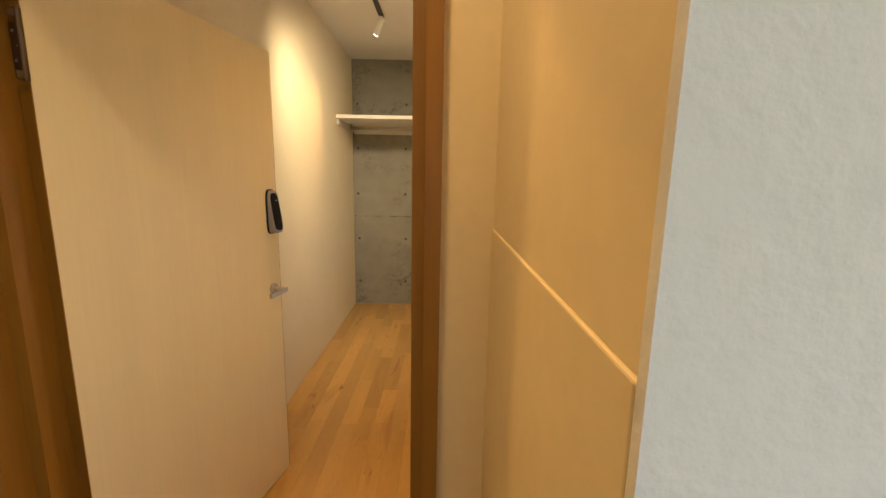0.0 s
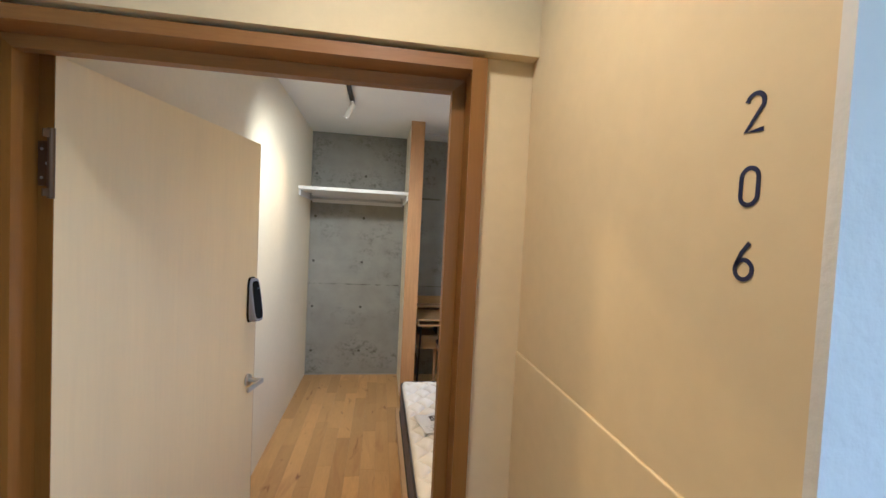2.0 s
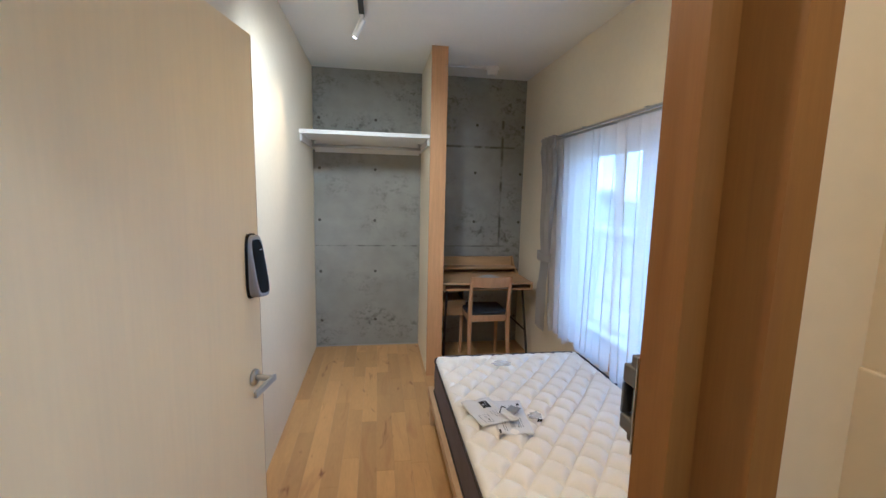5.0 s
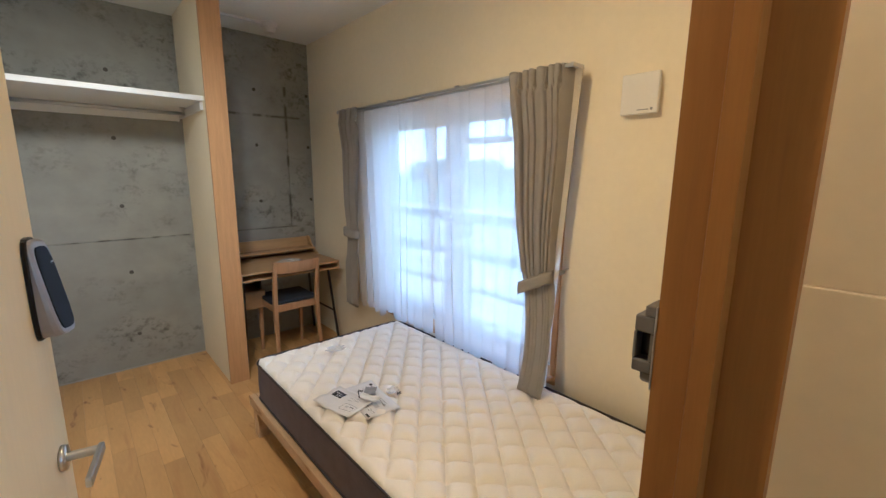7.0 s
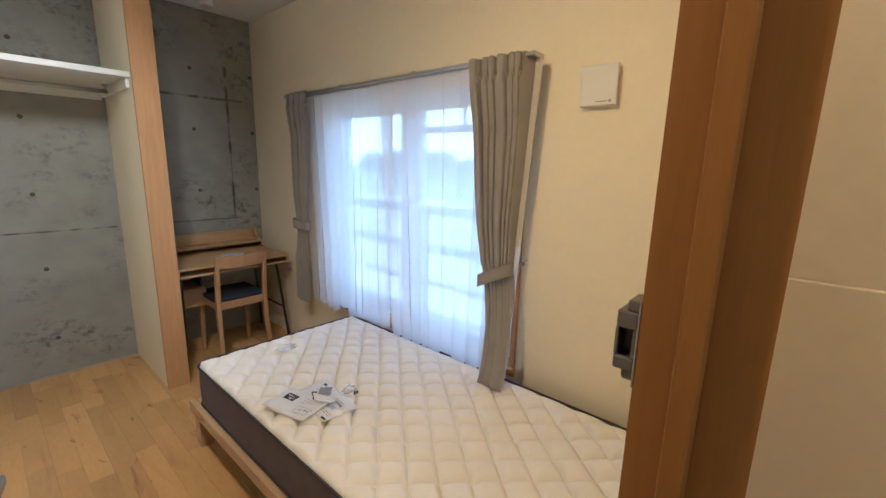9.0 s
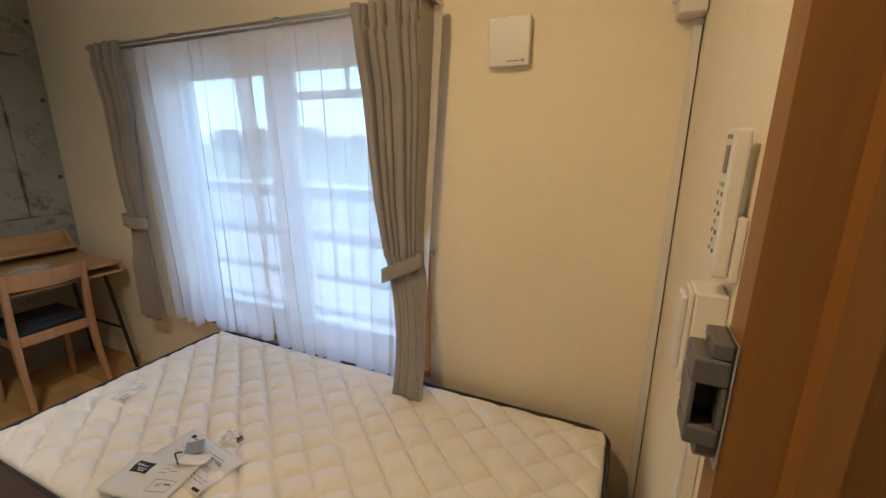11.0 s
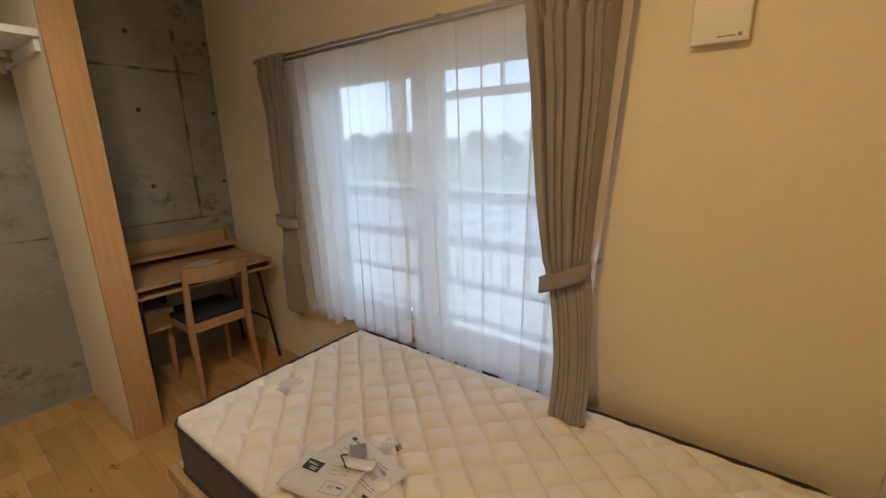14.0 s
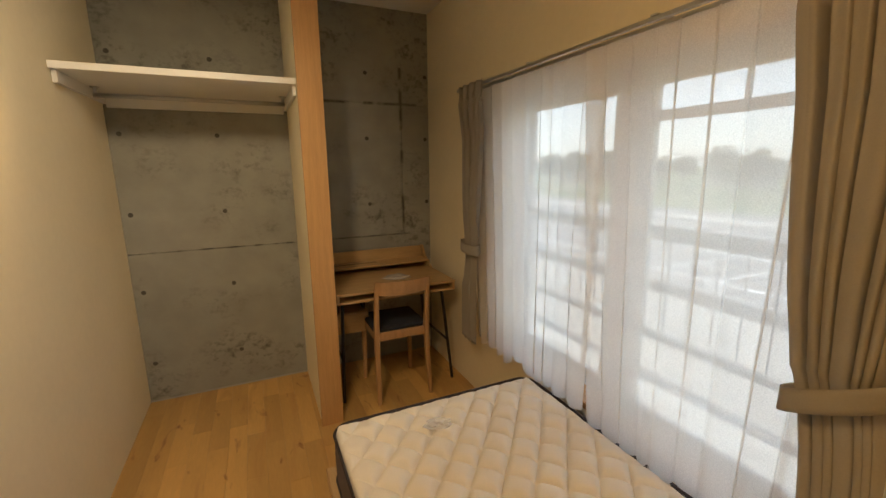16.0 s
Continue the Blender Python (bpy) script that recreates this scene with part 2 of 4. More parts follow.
# linen lets a little daylight through
cn, cl = CURTAIN.node_tree.nodes, CURTAIN.node_tree.links
lit, blend = cn.new("ShaderNodeBsdfTranslucent"), cn.new("ShaderNodeMixShader")
cl.new(cn["Principled BSDF"].inputs["Base Color"].links[0].from_socket, lit.inputs[0])
blend.inputs[0].default_value = 0.35
cl.new(cn["Principled BSDF"].outputs[0], blend.inputs[1])
cl.new(lit.outputs[0], blend.inputs[2])
cl.new(blend.outputs[0], cn["Material Output"].inputs[0])
TICKING = material("mattress_cover", (0.86, 0.83, 0.77), 0.85, vary=0.05, scale=9, fine=200, bump=0.12, bump_scale=300)
BORDER = material("mattress_border", (0.125, 0.10, 0.115), 0.85, vary=0.2, scale=14, fine=180, bump=0.3, bump_scale=160)
PIPING = material("mattress_piping", (0.045, 0.038, 0.044), 0.8, vary=0.1)
SEAT_FABRIC = material("seat_fabric", (0.02, 0.024, 0.035), 0.85, vary=0.15, scale=30, fine=250, bump=0.2, bump_scale=300)
PAPER = material("paper", (0.72, 0.72, 0.72), 0.6, vary=0.03, scale=12, fine=80)
PAPER_GREY = material("paper_grey", (0.27, 0.28, 0.30), 0.6, vary=0.05, scale=12, fine=80)
PAPER_PALE = material("paper_pale_grey", (0.52, 0.53, 0.55), 0.6, vary=0.12, scale=60, fine=200)
INK = material("ink_black", (0.02, 0.02, 0.022), 0.5, vary=0.05)
NAVY = material("navy_paint", (0.012, 0.018, 0.075), 0.45, vary=0.05)
SHEER = sheer_material("sheer_fabric", (0.95, 0.93, 0.89), 0.23, 0.74)
GLASS = glass_material()
CLEAR_PLASTIC = sheer_material("clear_film", (0.92, 0.92, 0.93), 0.62, 0.35)
ALUMINIUM = material("window_aluminium", (0.62, 0.63, 0.64), 0.4, 0.2, vary=0.04)
RAIL_PAINT = material("rail_paint", (0.10, 0.11, 0.12), 0.5, 0.2, vary=0.08)
ASPHALT = material("asphalt", (0.17, 0.17, 0.17), 0.9, vary=0.2, scale=0.6, fine=9)
LINE_PAINT = material("road_paint", (0.75, 0.75, 0.73), 0.8, vary=0.08, scale=2, fine=20)
GRASS = material("grass", (0.10, 0.13, 0.045), 0.95, vary=0.4, scale=0.25, fine=4)
GROUND = material("ground_gravel", (0.30, 0.285, 0.255), 0.95, vary=0.2, scale=0.3, fine=6)
LEAF = material("leaf", (0.13, 0.165, 0.07), 0.8, vary=0.45, scale=1.2, fine=9, spread=0.1)
BARK = material("bark", (0.09, 0.065, 0.045), 0.9, vary=0.3, scale=8, fine=40)
FACADE = material("facade", (0.60, 0.57, 0.52), 0.85, vary=0.08, scale=1, fine=8)
ROOF = material("roof_tile", (0.20, 0.13, 0.10), 0.8, vary=0.2, scale=3, fine=20)
CONCRETE_OUT = material("balcony_concrete", (0.38, 0.375, 0.355), 0.85, vary=0.12, scale=2, fine=20)
LAMP_GLOW = glow_material("lamp_glow", (1.0, 0.85, 0.62), 12)


def add_streaks(m, stretch, colour, lo, hi, scale):
    """Dark mineral streaks and knots in a wood."""
    n, l = m.node_tree.nodes, m.node_tree.links
    b = n["Principled BSDF"]
    base = b.inputs["Base Color"].links[0].from_socket
    geo, mp, t, r, x = n.new("ShaderNodeNewGeometry"), n.new("ShaderNodeMapping"), n.new("ShaderNodeTexNoise"), n.new("ShaderNodeMapRange"), n.new("ShaderNodeMix")
    mp.inputs["Scale"].default_value = stretch
    t.inputs["Scale"].default_value, t.inputs["Detail"].default_value, t.inputs["Distortion"].default_value = scale, 5, 1.2
    r.inputs[1].default_value, r.inputs[2].default_value = lo, hi
    x.data_type = "RGBA"
    l.new(geo.outputs["Position"], mp.inputs[0])
    l.new(mp.outputs[0], t.inputs[0])
    l.new(t.outputs[0], r.inputs[0])
    l.new(r.outputs[0], x.inputs[0])
    l.new(base, x.inputs[6])
    x.inputs[7].default_value = (*colour, 1)
    l.new(x.outputs[2], b.inputs["Base Color"])


add_streaks(FLOOR_WOOD, (5, 0.9, 1), (0.38, 0.19, 0.06), 0.55, 0.85, 1.5)
add_streaks(FLOOR_WOOD, (8, 2.6, 1), (0.24, 0.10, 0.03), 0.64, 0.73, 1.2)
add_streaks(FRAME_WOOD, (22, 22, 0.6), (0.20, 0.085, 0.018), 0.58, 0.90, 1.4)
add_streaks(PINE, (9, 1.6, 9), (0.30, 0.15, 0.06), 0.68, 0.78, 2.2)

# ---------------------------------------------------------------- mesh helpers


def add_box(bm, x0, x1, y0, y1, z0, z1, bevel=0.0, seg=2):
    m = Matrix.LocRotScale(((x0 + x1) / 2, (y0 + y1) / 2, (z0 + z1) / 2), None, (x1 - x0, y1 - y0, z1 - z0))
    vs = bmesh.ops.create_cube(bm, size=1, matrix=m)["verts"]
    if bevel:
        es = list({e for v in vs for e in v.link_edges})
        bmesh.ops.bevel(bm, geom=es, offset=bevel, segments=seg, affect="EDGES", profile=0.5)
    return bm


def box(x0, x1, y0, y1, z0, z1, bevel=0.0, seg=2):
    return add_box(bmesh.new(), x0, x1, y0, y1, z0, z1, bevel, seg)


def add_rod(bm, a, b, r, r2=None, seg=14):
    a, b = Vector(a), Vector(b)
    d = b - a
    m = Matrix.Translation((a + b) / 2) @ d.to_track_quat("Z", "Y").to_matrix().to_4x4()
    bmesh.ops.create_cone(bm, cap_ends=True, segments=seg, radius1=r, radius2=r if r2 is None else r2, depth=d.length, matrix=m)
    return bm


def rod(a, b, r, r2=None, seg=14):
    return add_rod(bmesh.new(), a, b, r, r2, seg)


def prism(points, axis, a, b, bevel=0.0):
    """Extrudes a closed outline along x, y or z from a to b."""
    bm = bmesh.new()

    def put(p, q):
        return {"x": (q, p[0], p[1]), "y": (p[0], q, p[1]), "z": (p[0], p[1], q)}[axis]

    lo, hi = [bm.verts.new(put(p, a)) for p in points], [bm.verts.new(put(p, b)) for p in points]
    n = len(points)
    bm.faces.new(lo), bm.faces.new(hi[::-1])
    for i in range(n):
        bm.faces.new((lo[i], hi[i], hi[(i + 1) % n], lo[(i + 1) % n]))
    bmesh.ops.recalc_face_normals(bm, faces=bm.faces)
    if bevel:
        bmesh.ops.bevel(bm, geom=list(bm.edges), offset=bevel, segments=2, affect="EDGES", profile=0.5)
    return bm


def sheet(nu, nv, place):
    """A grid of nu x nv cells, place(u, v) gives each corner."""
    bm = bmesh.new()
    vs = [[bm.verts.new(place(i / nu, j / nv)) for i in range(nu + 1)] for j in range(nv + 1)]
    for j in range(nv):
        for i in range(nu):
            bm.faces.new((vs[j][i], vs[j][i + 1], vs[j + 1][i + 1], vs[j + 1][i]))
    return bm


def mesh_of(name, bm, mat, smooth=False):
    me = bpy.data.meshes.new(name)
    bm.to_mesh(me)
    bm.free()
    me.materials.append(mat)
    if smooth:
        for p in me.polygons:
            p.use_smooth = True
    return me


def part(name, bm, mat, parent=None, label="", smooth=False):
    ob = new(name, mesh_of(name, bm, mat, smooth))
    ob.parent = parent
    return tagged(ob, label)


def thing(name, label, category, group="", kind=""):
    return tagged(new(name), label, category, group, kind)


def structure(name, bm, mat, label, category):
    return tagged(part(name, bm, mat), label, category, kind="structure")


def thicken(ob, t):
    mod = ob.modifiers.new("thickness", "SOLIDIFY")
    mod.thickness = t
    return ob


# ---------------------------------------------------------------- structure
WX0, WX1, SY, NY, CZ = -0.79, 1.30, 0.955, 4.68, 2.70
OY0, OY1, OZ0, OZ1 = 1.90, 3.52, 0.475, 1.93      # window opening
floor = structure("floor", box(WX0 - 0.15, WX1 + 0.15, 0.86, NY + 0.2, -0.2, -0.014), PINE, "pale wooden plank floor of the bedroom", "floor")
structure("floor_corridor", box(-3.2, 3.2, -1.5, 0.858, -0.2, -0.002), PINE, "plain floor of the corridor", "floor")
bm = box(WX0 - 0.15, WX0, 1.041, NY + 0.2, -0.1, CZ)
add_box(bm, WX0 - 0.15, -0.8305, 0.880, 1.041, -0.1, CZ)
add_box(bm, -0.8305, WX0, 0.880, 1.041, 2.0405, CZ)
structure("wall_west", bm, PLASTER, "smooth white plaster wall", "wall")
bm = box(WX1, WX1 + 0.18, 0.86, OY0, -0.1, CZ)
add_box(bm, WX1, WX1 + 0.18, OY1, NY + 0.2, -0.1, CZ)
add_box(bm, WX1, WX1 + 0.18, OY0, OY1, -0.1, OZ0)
add_box(bm, WX1, WX1 + 0.18, OY0, OY1, OZ1, CZ)
structure("wall_east", bm, PLASTER, "white plaster wall with the wide window", "wall")
structure("ceiling", box(WX0 - 0.15, WX1 + 0.18, 0.86, NY + 0.2, CZ, CZ + 0.15), CEILING, "white painted ceiling", "ceiling")
north = structure("wall_north", box(WX0, WX1, NY + 0.012, NY + 0.2, -0.1, CZ), CONCRETE, "bare grey board-formed concrete wall with dark stains", "wall")
# entrance wall: room side and the alcove side
FX0, FX1, FZ = -0.83, 0.20, 2.04
bm = box(FX1, WX1, 0.88, SY, -0.1, CZ)
add_box(bm, WX0, FX1, 0.88, SY, FZ, CZ)
structure("wall_south", bm, PLASTER, "white plaster wall around the doorway", "wall")
structure("wall_alcove_back_east", box(FX1 - 0.01, 0.312, 0.87, 0.879, -0.1, 2.05), PLASTER_CORRIDOR, "narrow strip of beige plaster beside the door frame", "wall")
structure("wall_alcove_back_west", box(-0.95, FX0 + 0.01, 0.87, 0.879, -0.1, 2.05), PLASTER_CORRIDOR, "beige plaster wall on the hinge side of the frame", "wall")
structure("wall_alcove_back_upper", box(-0.95, 0.312, 0.835, 0.879, 2.05, 2.5), PLASTER_CORRIDOR, "beige plaster wall above the door frame", "wall")
bm = prism([(0.312, 0.212), (0.44, 0.212), (0.44, 0.879), (0.312, 0.879)], "z", 1.385, 2.5)
structure("wall_alcove_side", bm, PLASTER_CORRIDOR, "beige plaster side wall of the door alcove", "wall")
bm = box(0.3085, 0.44, 0.212, 0.872, -0.1, 1.384, 0.0025)
structure("wall_alcove_side_lower", bm, PLASTER_CORRIDOR, "thicker lower half of the beige plaster wall", "wall")
structure("wall_alcove_west", box(-1.05, -0.90, 0.19, 0.879, -0.1, 2.5), PLASTER_CORRIDOR, "beige plaster side wall of the door alcove", "wall")
structure("wall_corridor_north", prism([(0.3085, 0.2105), (0.3085, 0.200), (3.2, 0.200), (3.2, 0.33), (0.4405, 0.33), (0.4405, 0.2105)], "z", -0.1, 2.5), PLASTER_ROUGH, "rough white plaster corridor wall", "wall")
structure("wall_corridor_west", box(-3.2, -1.051, 0.19, 0.33, -0.1, 2.5), PLASTER_ROUGH, "rough white plaster corridor wall", "wall")
# Unseen walls added to keep the sun out; two openings admit daylight.
bm = box(-3.2, 0.2, -1.5, -1.35, -0.1, 2.5)
add_box(bm, 2.6, 3.2, -1.5, -1.35, -0.1, 2.5)
add_box(bm, 0.2, 2.6, -1.5, -1.35, -0.1, 1.0)
add_box(bm, 0.2, 2.6, -1.5, -1.35, 2.1, 2.5)
structure("wall_corridor_south", bm, PLASTER_ROUGH, "unseen corridor wall with an opening added for daylight", "wall")
structure("wall_corridor_end", box(-3.35, -3.2, -1.5, 0.33, -0.1, 2.5), PLASTER_ROUGH, "unseen corridor end wall added to close off outdoor light", "wall")
bm = box(3.2, 3.35, -1.5, 0.33, -0.1, 0.8)
add_box(bm, 3.2, 3.35, -1.5, 0.33, 2.1, 2.5)
structure("wall_corridor_east", bm, PLASTER_ROUGH, "unseen corridor end wall, open above a parapet to let daylight in", "wall")
structure("ceiling_corridor", box(-3.35, 3.35, -1.5, 0.879, 2.5, 2.65), CEILING, "white corridor ceiling", "ceiling")

# ---------------------------------------------------------------- doorway
frame_ob = tagged(new("door_frame"), "orange-brown stained wooden door frame with a stop", "door frame", kind="structure")
# right post, left post and head: casing, stop, rebate
right = [(0.20, 0.846), (0.20, 0.95), (0.20, 1.0), (0.152, 1.0), (0.152, 0.95), (0.135, 0.945), (0.135, 0.916), (0.166, 0.914), (0.166, 0.846)]
left = [(-0.83, 0.846), (-0.796, 0.846), (-0.796, 0.914), (-0.766, 0.916), (-0.766, 0.945), (-0.785, 0.95), (-0.785, 0.998), (-0.787, 1.04), (-0.83, 1.04)]
part("post", prism(right, "z", -0.01, 2.04), FRAME_WOOD, frame_ob)
part("post", prism(left, "z", -0.01, 2.04), FRAME_WOOD, frame_ob)
head = [(0.846, 2.04), (0.846, 2.012), (0.914, 2.012), (0.916, 1.985), (0.945, 1.985), (0.95, 2.016), (1.0, 2.016), (1.0, 2.04)]
HEAD_WOOD = material("head_wood", (0.30, 0.14, 0.028), 0.45, vary=0.2, scale=4, fine=30, bump=0.05, stretch=(0.7, 9, 9), coat=0.15)
part("head", prism(head, "x", -0.796, 0.166), HEAD_WOOD, frame_ob)

# door leaf, swung into the room about its left edge
door = thing("door", "open flush door of pale oak veneer with a lever handle", "door", kind="structure")
DH = Vector((-0.748, 1.003, 0))
DA = math.atan2(-0.558 + 0.748, 1.907 - 1.003)
door.matrix_world = pose(DH.x, DH.y, 0, 0, 0, 90 - math.degrees(DA))
# local x runs along the leaf, local y towards the wall behind
DL = 0.922
part("leaf", box(0.002, DL, 0.0, 0.038, 0.008, 2.008, 0.0015), DOOR_WOOD, door)
part("edge_band", box(-0.0005, 0.0018, 0.001, 0.037, 0.008, 2.007), FRAME_WOOD, door, "reddish solid wood edge of the door")
part("edge_band", box(DL + 0.0002, DL + 0.0025, 0.001, 0.037, 0.008, 2.007), FRAME_WOOD, door, "reddish solid wood edge of the door")


HINGE_METAL = material("hinge_bronze", (0.13, 0.085, 0.05), 0.45, 0.7, vary=0.15, scale=20, fine=200)


def hinge(z):
    h = part("hinge", box(-0.004, -0.001, 0.004, 0.034, z - 0.05, z + 0.05, 0.0008), HINGE_METAL, door, "dull bronze butt hinge")
    part("knuckle", rod((-0.006, 0.0, z - 0.078), (-0.006, 0.0, z + 0.078), 0.007), HINGE_METAL, h)
    part("wing", box(-0.026, -0.010, -0.002, 0.001, z + 0.056, z + 0.074, 0.0008), HINGE_METAL, h)
    part("wing", box(-0.026, -0.010, -0.002, 0.001, z - 0.074, z - 0.056, 0.0008), HINGE_METAL, h)
    for dz in (-0.032, 0.0, 0.032):
        part("screw", rod((-0.0055, 0.018 + 0.006 * (1 if dz else -1), z + dz), (-0.004, 0.018 + 0.006 * (1 if dz else -1), z + dz), 0.0035, seg=10), SILVER, h)


for z in (1.765, 0.28):
    hinge(z)
# lever handle on the corridor face
hx, hz = 0.866, 0.965
part("rose", rod((hx, 0.0, hz), (hx, -0.009, hz), 0.026, 0.025, 24), SILVER, door, "satin steel rose of the lever handle", True)
lever = rod((hx, -0.008, hz), (hx, -0.062, hz), 0.0095, seg=16)
add_box(lever, hx - 0.115, hx + 0.011, -0.069, -0.058, hz - 0.010, hz + 0.010, 0.003, 3)
part("lever", lever, SILVER, door, "satin steel lever")
part("rose", rod((hx, 0.038, hz), (hx, 0.047, hz), 0.025, 0.026, 24), SILVER, door, "", True)
# keypad lock
lx, lz = 0.872, 1.321
outline = []
for k in range(24):
    a = 2 * math.pi * k / 24
    outline.append((lx + 0.030 * math.copysign(abs(math.cos(a)) ** 0.45, math.cos(a)), lz + 0.098 * math.copysign(abs(math.sin(a)) ** 0.5, math.sin(a))))


def lock_shell(rings_of):
    """Rounded rings of (depth, width, height), thicker towards the foot and the free edge of the leaf."""
    bm = bmesh.new()
    rings = []
    for dep, sx, sz in rings_of:
        ring = []
        for p, q in outline:
            px, pz = lx + (p - lx) * sx, lz + (q - lz) * sz
            ring.append(bm.verts.new((px, dep * (1 + 0.30 * (px - lx) / 0.03 - 0.45 * (pz - lz) / 0.098) if dep < -0.009 else dep, pz)))
        rings.append(ring)
    for a, b in zip(rings, rings[1:]):
        for i in range(24):
            bm.faces.new((a[i], a[(i + 1) % 24], b[(i + 1) % 24], b[i]))
    bm.faces.new(rings[-1])
    bmesh.ops.recalc_face_normals(bm, faces=bm.faces)
    return bm


lock = part("keypad_lock", lock_shell(((0.0, 1.0, 1.0), (-0.0095, 0.93, 0.975), (-0.022, 0.93, 0.975), (-0.029, 0.86, 0.955), (-0.031, 0.78, 0.93))), LOCK_METAL, door, "grey metal keypad lock with a glossy black panel")
part("back_plate", lock_shell(((-0.0003, 1.06, 1.02), (-0.006, 1.06, 1.02), (-0.008, 1.02, 1.0))), GLOSS_BLACK, lock)
part("touch_panel", lock_shell(((-0.0305, 0.66, 0.84), (-0.0325, 0.66, 0.84), (-0.0330, 0.62, 0.825))), PANEL_BLACK, lock, "glossy black touch panel")
part("badge", box(lx - 0.006, lx + 0.006, -0.0345, -0.0335, lz + 0.050, lz + 0.053), PAPER_GREY, lock)
part("sensor", rod((lx, -0.030, lz - 0.086), (lx, -0.0325, lz - 0.086), 0.003, seg=10), GLOSS_BLACK, lock)

# lock strike on the room side of the frame
strike = thing("lock_strike", "grey cast lock strike screwed beside the door frame", "lock strike")
part("plate", box(0.150, 0.2065, 1.0005, 1.0028, 1.210, 1.346, 0.0008), SILVER, strike, "thin steel mounting plate")
bm = box(0.152, 0.205, 1.003, 1.0335, 1.300, 1.327, 0.003)
add_box(bm, 0.152, 0.205, 1.003, 1.0335, 1.233, 1.254, 0.003)
add_box(bm, 0.152, 0.205, 1.029, 1.0335, 1.2545, 1.2995, 0.0015)
add_box(bm, 0.152, 0.205, 1.003, 1.0085, 1.2545, 1.2995, 0.0015)
part("housing", bm, STRIKE_METAL, strike)
# Black filler: the shade inside the open pocket, done in colour.
part("bolt_pocket", box(0.176, 0.203, 1.0088, 1.0287, 1.2545, 1.2995), GLOSS_BLACK, strike, "black block standing in for the shade in the bolt pocket")
part("lug", box(0.154, 0.203, 1.003, 1.020, 1.3275, 1.344, 0.002), STRIKE_METAL, strike)
part("lug", prism([(0.156, 1.2325), (0.203, 1.2325), (0.203, 1.213), (0.166, 1.213), (0.156, 1.222)], "y", 1.003, 1.020, 0.0015), STRIKE_METAL, strike)
for z in (1.222, 1.336):
    part("screw", rod((0.185, 1.0203, z), (0.185, 1.0225, z), 0.004, seg=12), SILVER, strike)

# room number painted on the alcove wall


def arc_points(cx, cy, rx, ry, a0, a1, n=14):
    return [(cx + rx * math.cos(radians(a0 + (a1 - a0) * k / n)), cy + ry * math.sin(radians(a0 + (a1 - a0) * k / n))) for k in range(n + 1)]


def stroke(points, w, closed=False):
    """A flat painted stroke of width w along points, 0.6 mm thick."""
    bm = bmesh.new()
    n = len(points)
    rings = []
    for i in range(n):
        p0 = points[i - 1] if closed or i else points[i]
        p1 = points[(i + 1) % n] if closed or i < n - 1 else points[i]
        t = Vector((p1[0] - p0[0], p1[1] - p0[1])).normalized()
        o = Vector((-t.y, t.x)) * w / 2
        p = Vector(points[i])
        rings.append([bm.verts.new((*q, z)) for q, z in ((p + o, 0), (p - o, 0), (p - o, 0.0006), (p + o, 0.0006))])
    for i in range(n if closed else n - 1):
        a, b = rings[i], rings[(i + 1) % n]
        for k in range(4):
            bm.faces.new((a[k], b[k], b[(k + 1) % 4], a[(k + 1) % 4]))
    if not closed:
        bm.faces.new(rings[0]), bm.faces.new(rings[-1][::-1])
    bmesh.ops.recalc_face_normals(bm, faces=bm.faces)
    return bm


DW, DH2, DS = 0.0088, 0.0168, 0.0041        # half width, half height and stroke of a digit
two = arc_points(0, DH2 - DW, DW, DW, 165, -25) + [(-DW * 0.95, -DH2), (DW * 1.12, -DH2)]
nought = arc_points(0, DH2 - DW, DW, DW, 0, 180) + arc_points(0, -DH2 + DW, DW, DW, 180, 360)
six = [(DW * 0.55, DH2), (-DW * 0.35, DH2 * 0.42)] + arc_points(0, -DH2 + DW * 1.02, DW * 1.02, DW * 1.02, 150, 510, 26)
for ch, z, line, closed in (("2", 1.775, two, False), ("0", 1.708, nought, True), ("6", 1.640, six, False)):
    dg = part("room_number_digit", stroke(line, DS, closed), NAVY)
    dg.matrix_world = Matrix.Translation((0.3117, 0.280, z)) @ pose(0, 0, 0, 90, 0, -90)
    tagged(dg, "dark navy digit %s of the room number on the wall" % ch, "number sign", "room number 206")

alc = thing("alcove_downlight", "small round warm downlight in the alcove ceiling", "ceiling light")
bm = rod((-0.05, 0.40, 2.4995), (-0.05, 0.40, 2.470), 0.085, 0.08, 32)
part("rim", bm, WHITE_PAINT, alc)
part("diffuser", rod((-0.05, 0.40, 2.4695), (-0.05, 0.40, 2.466), 0.072, seg=32), LAMP_GLOW, alc)

# ---------------------------------------------------------------- closet
structure("partition_wall", box(0.238, 0.358, 3.918, NY + 0.008, -0.1, CZ), PLASTER, "short white partition wall between closet and desk niche", "wall")
structure("partition_trim", box(0.233, 0.363, 3.893, 3.918, -0.01, CZ, 0.0015), FIN_WOOD, "smooth reddish wooden end board of the partition", "trim")
shelf = thing("closet_shelf", "white painted closet shelf with cleats and a hanging rod", "shelf")
part("board", box(-0.788, 0.236, 3.955, 4.676, 2.000, 2.032, 0.002), WHITE_PAINT, shelf)
part("cleat", box(-0.788, -0.768, 3.985, 4.676, 1.945, 1.999, 0.0015), WHITE_PAINT, shelf)
part("cleat", box(0.217, 0.236, 3.985, 4.676, 1.945, 1.999, 0.0015), WHITE_PAINT, shelf)
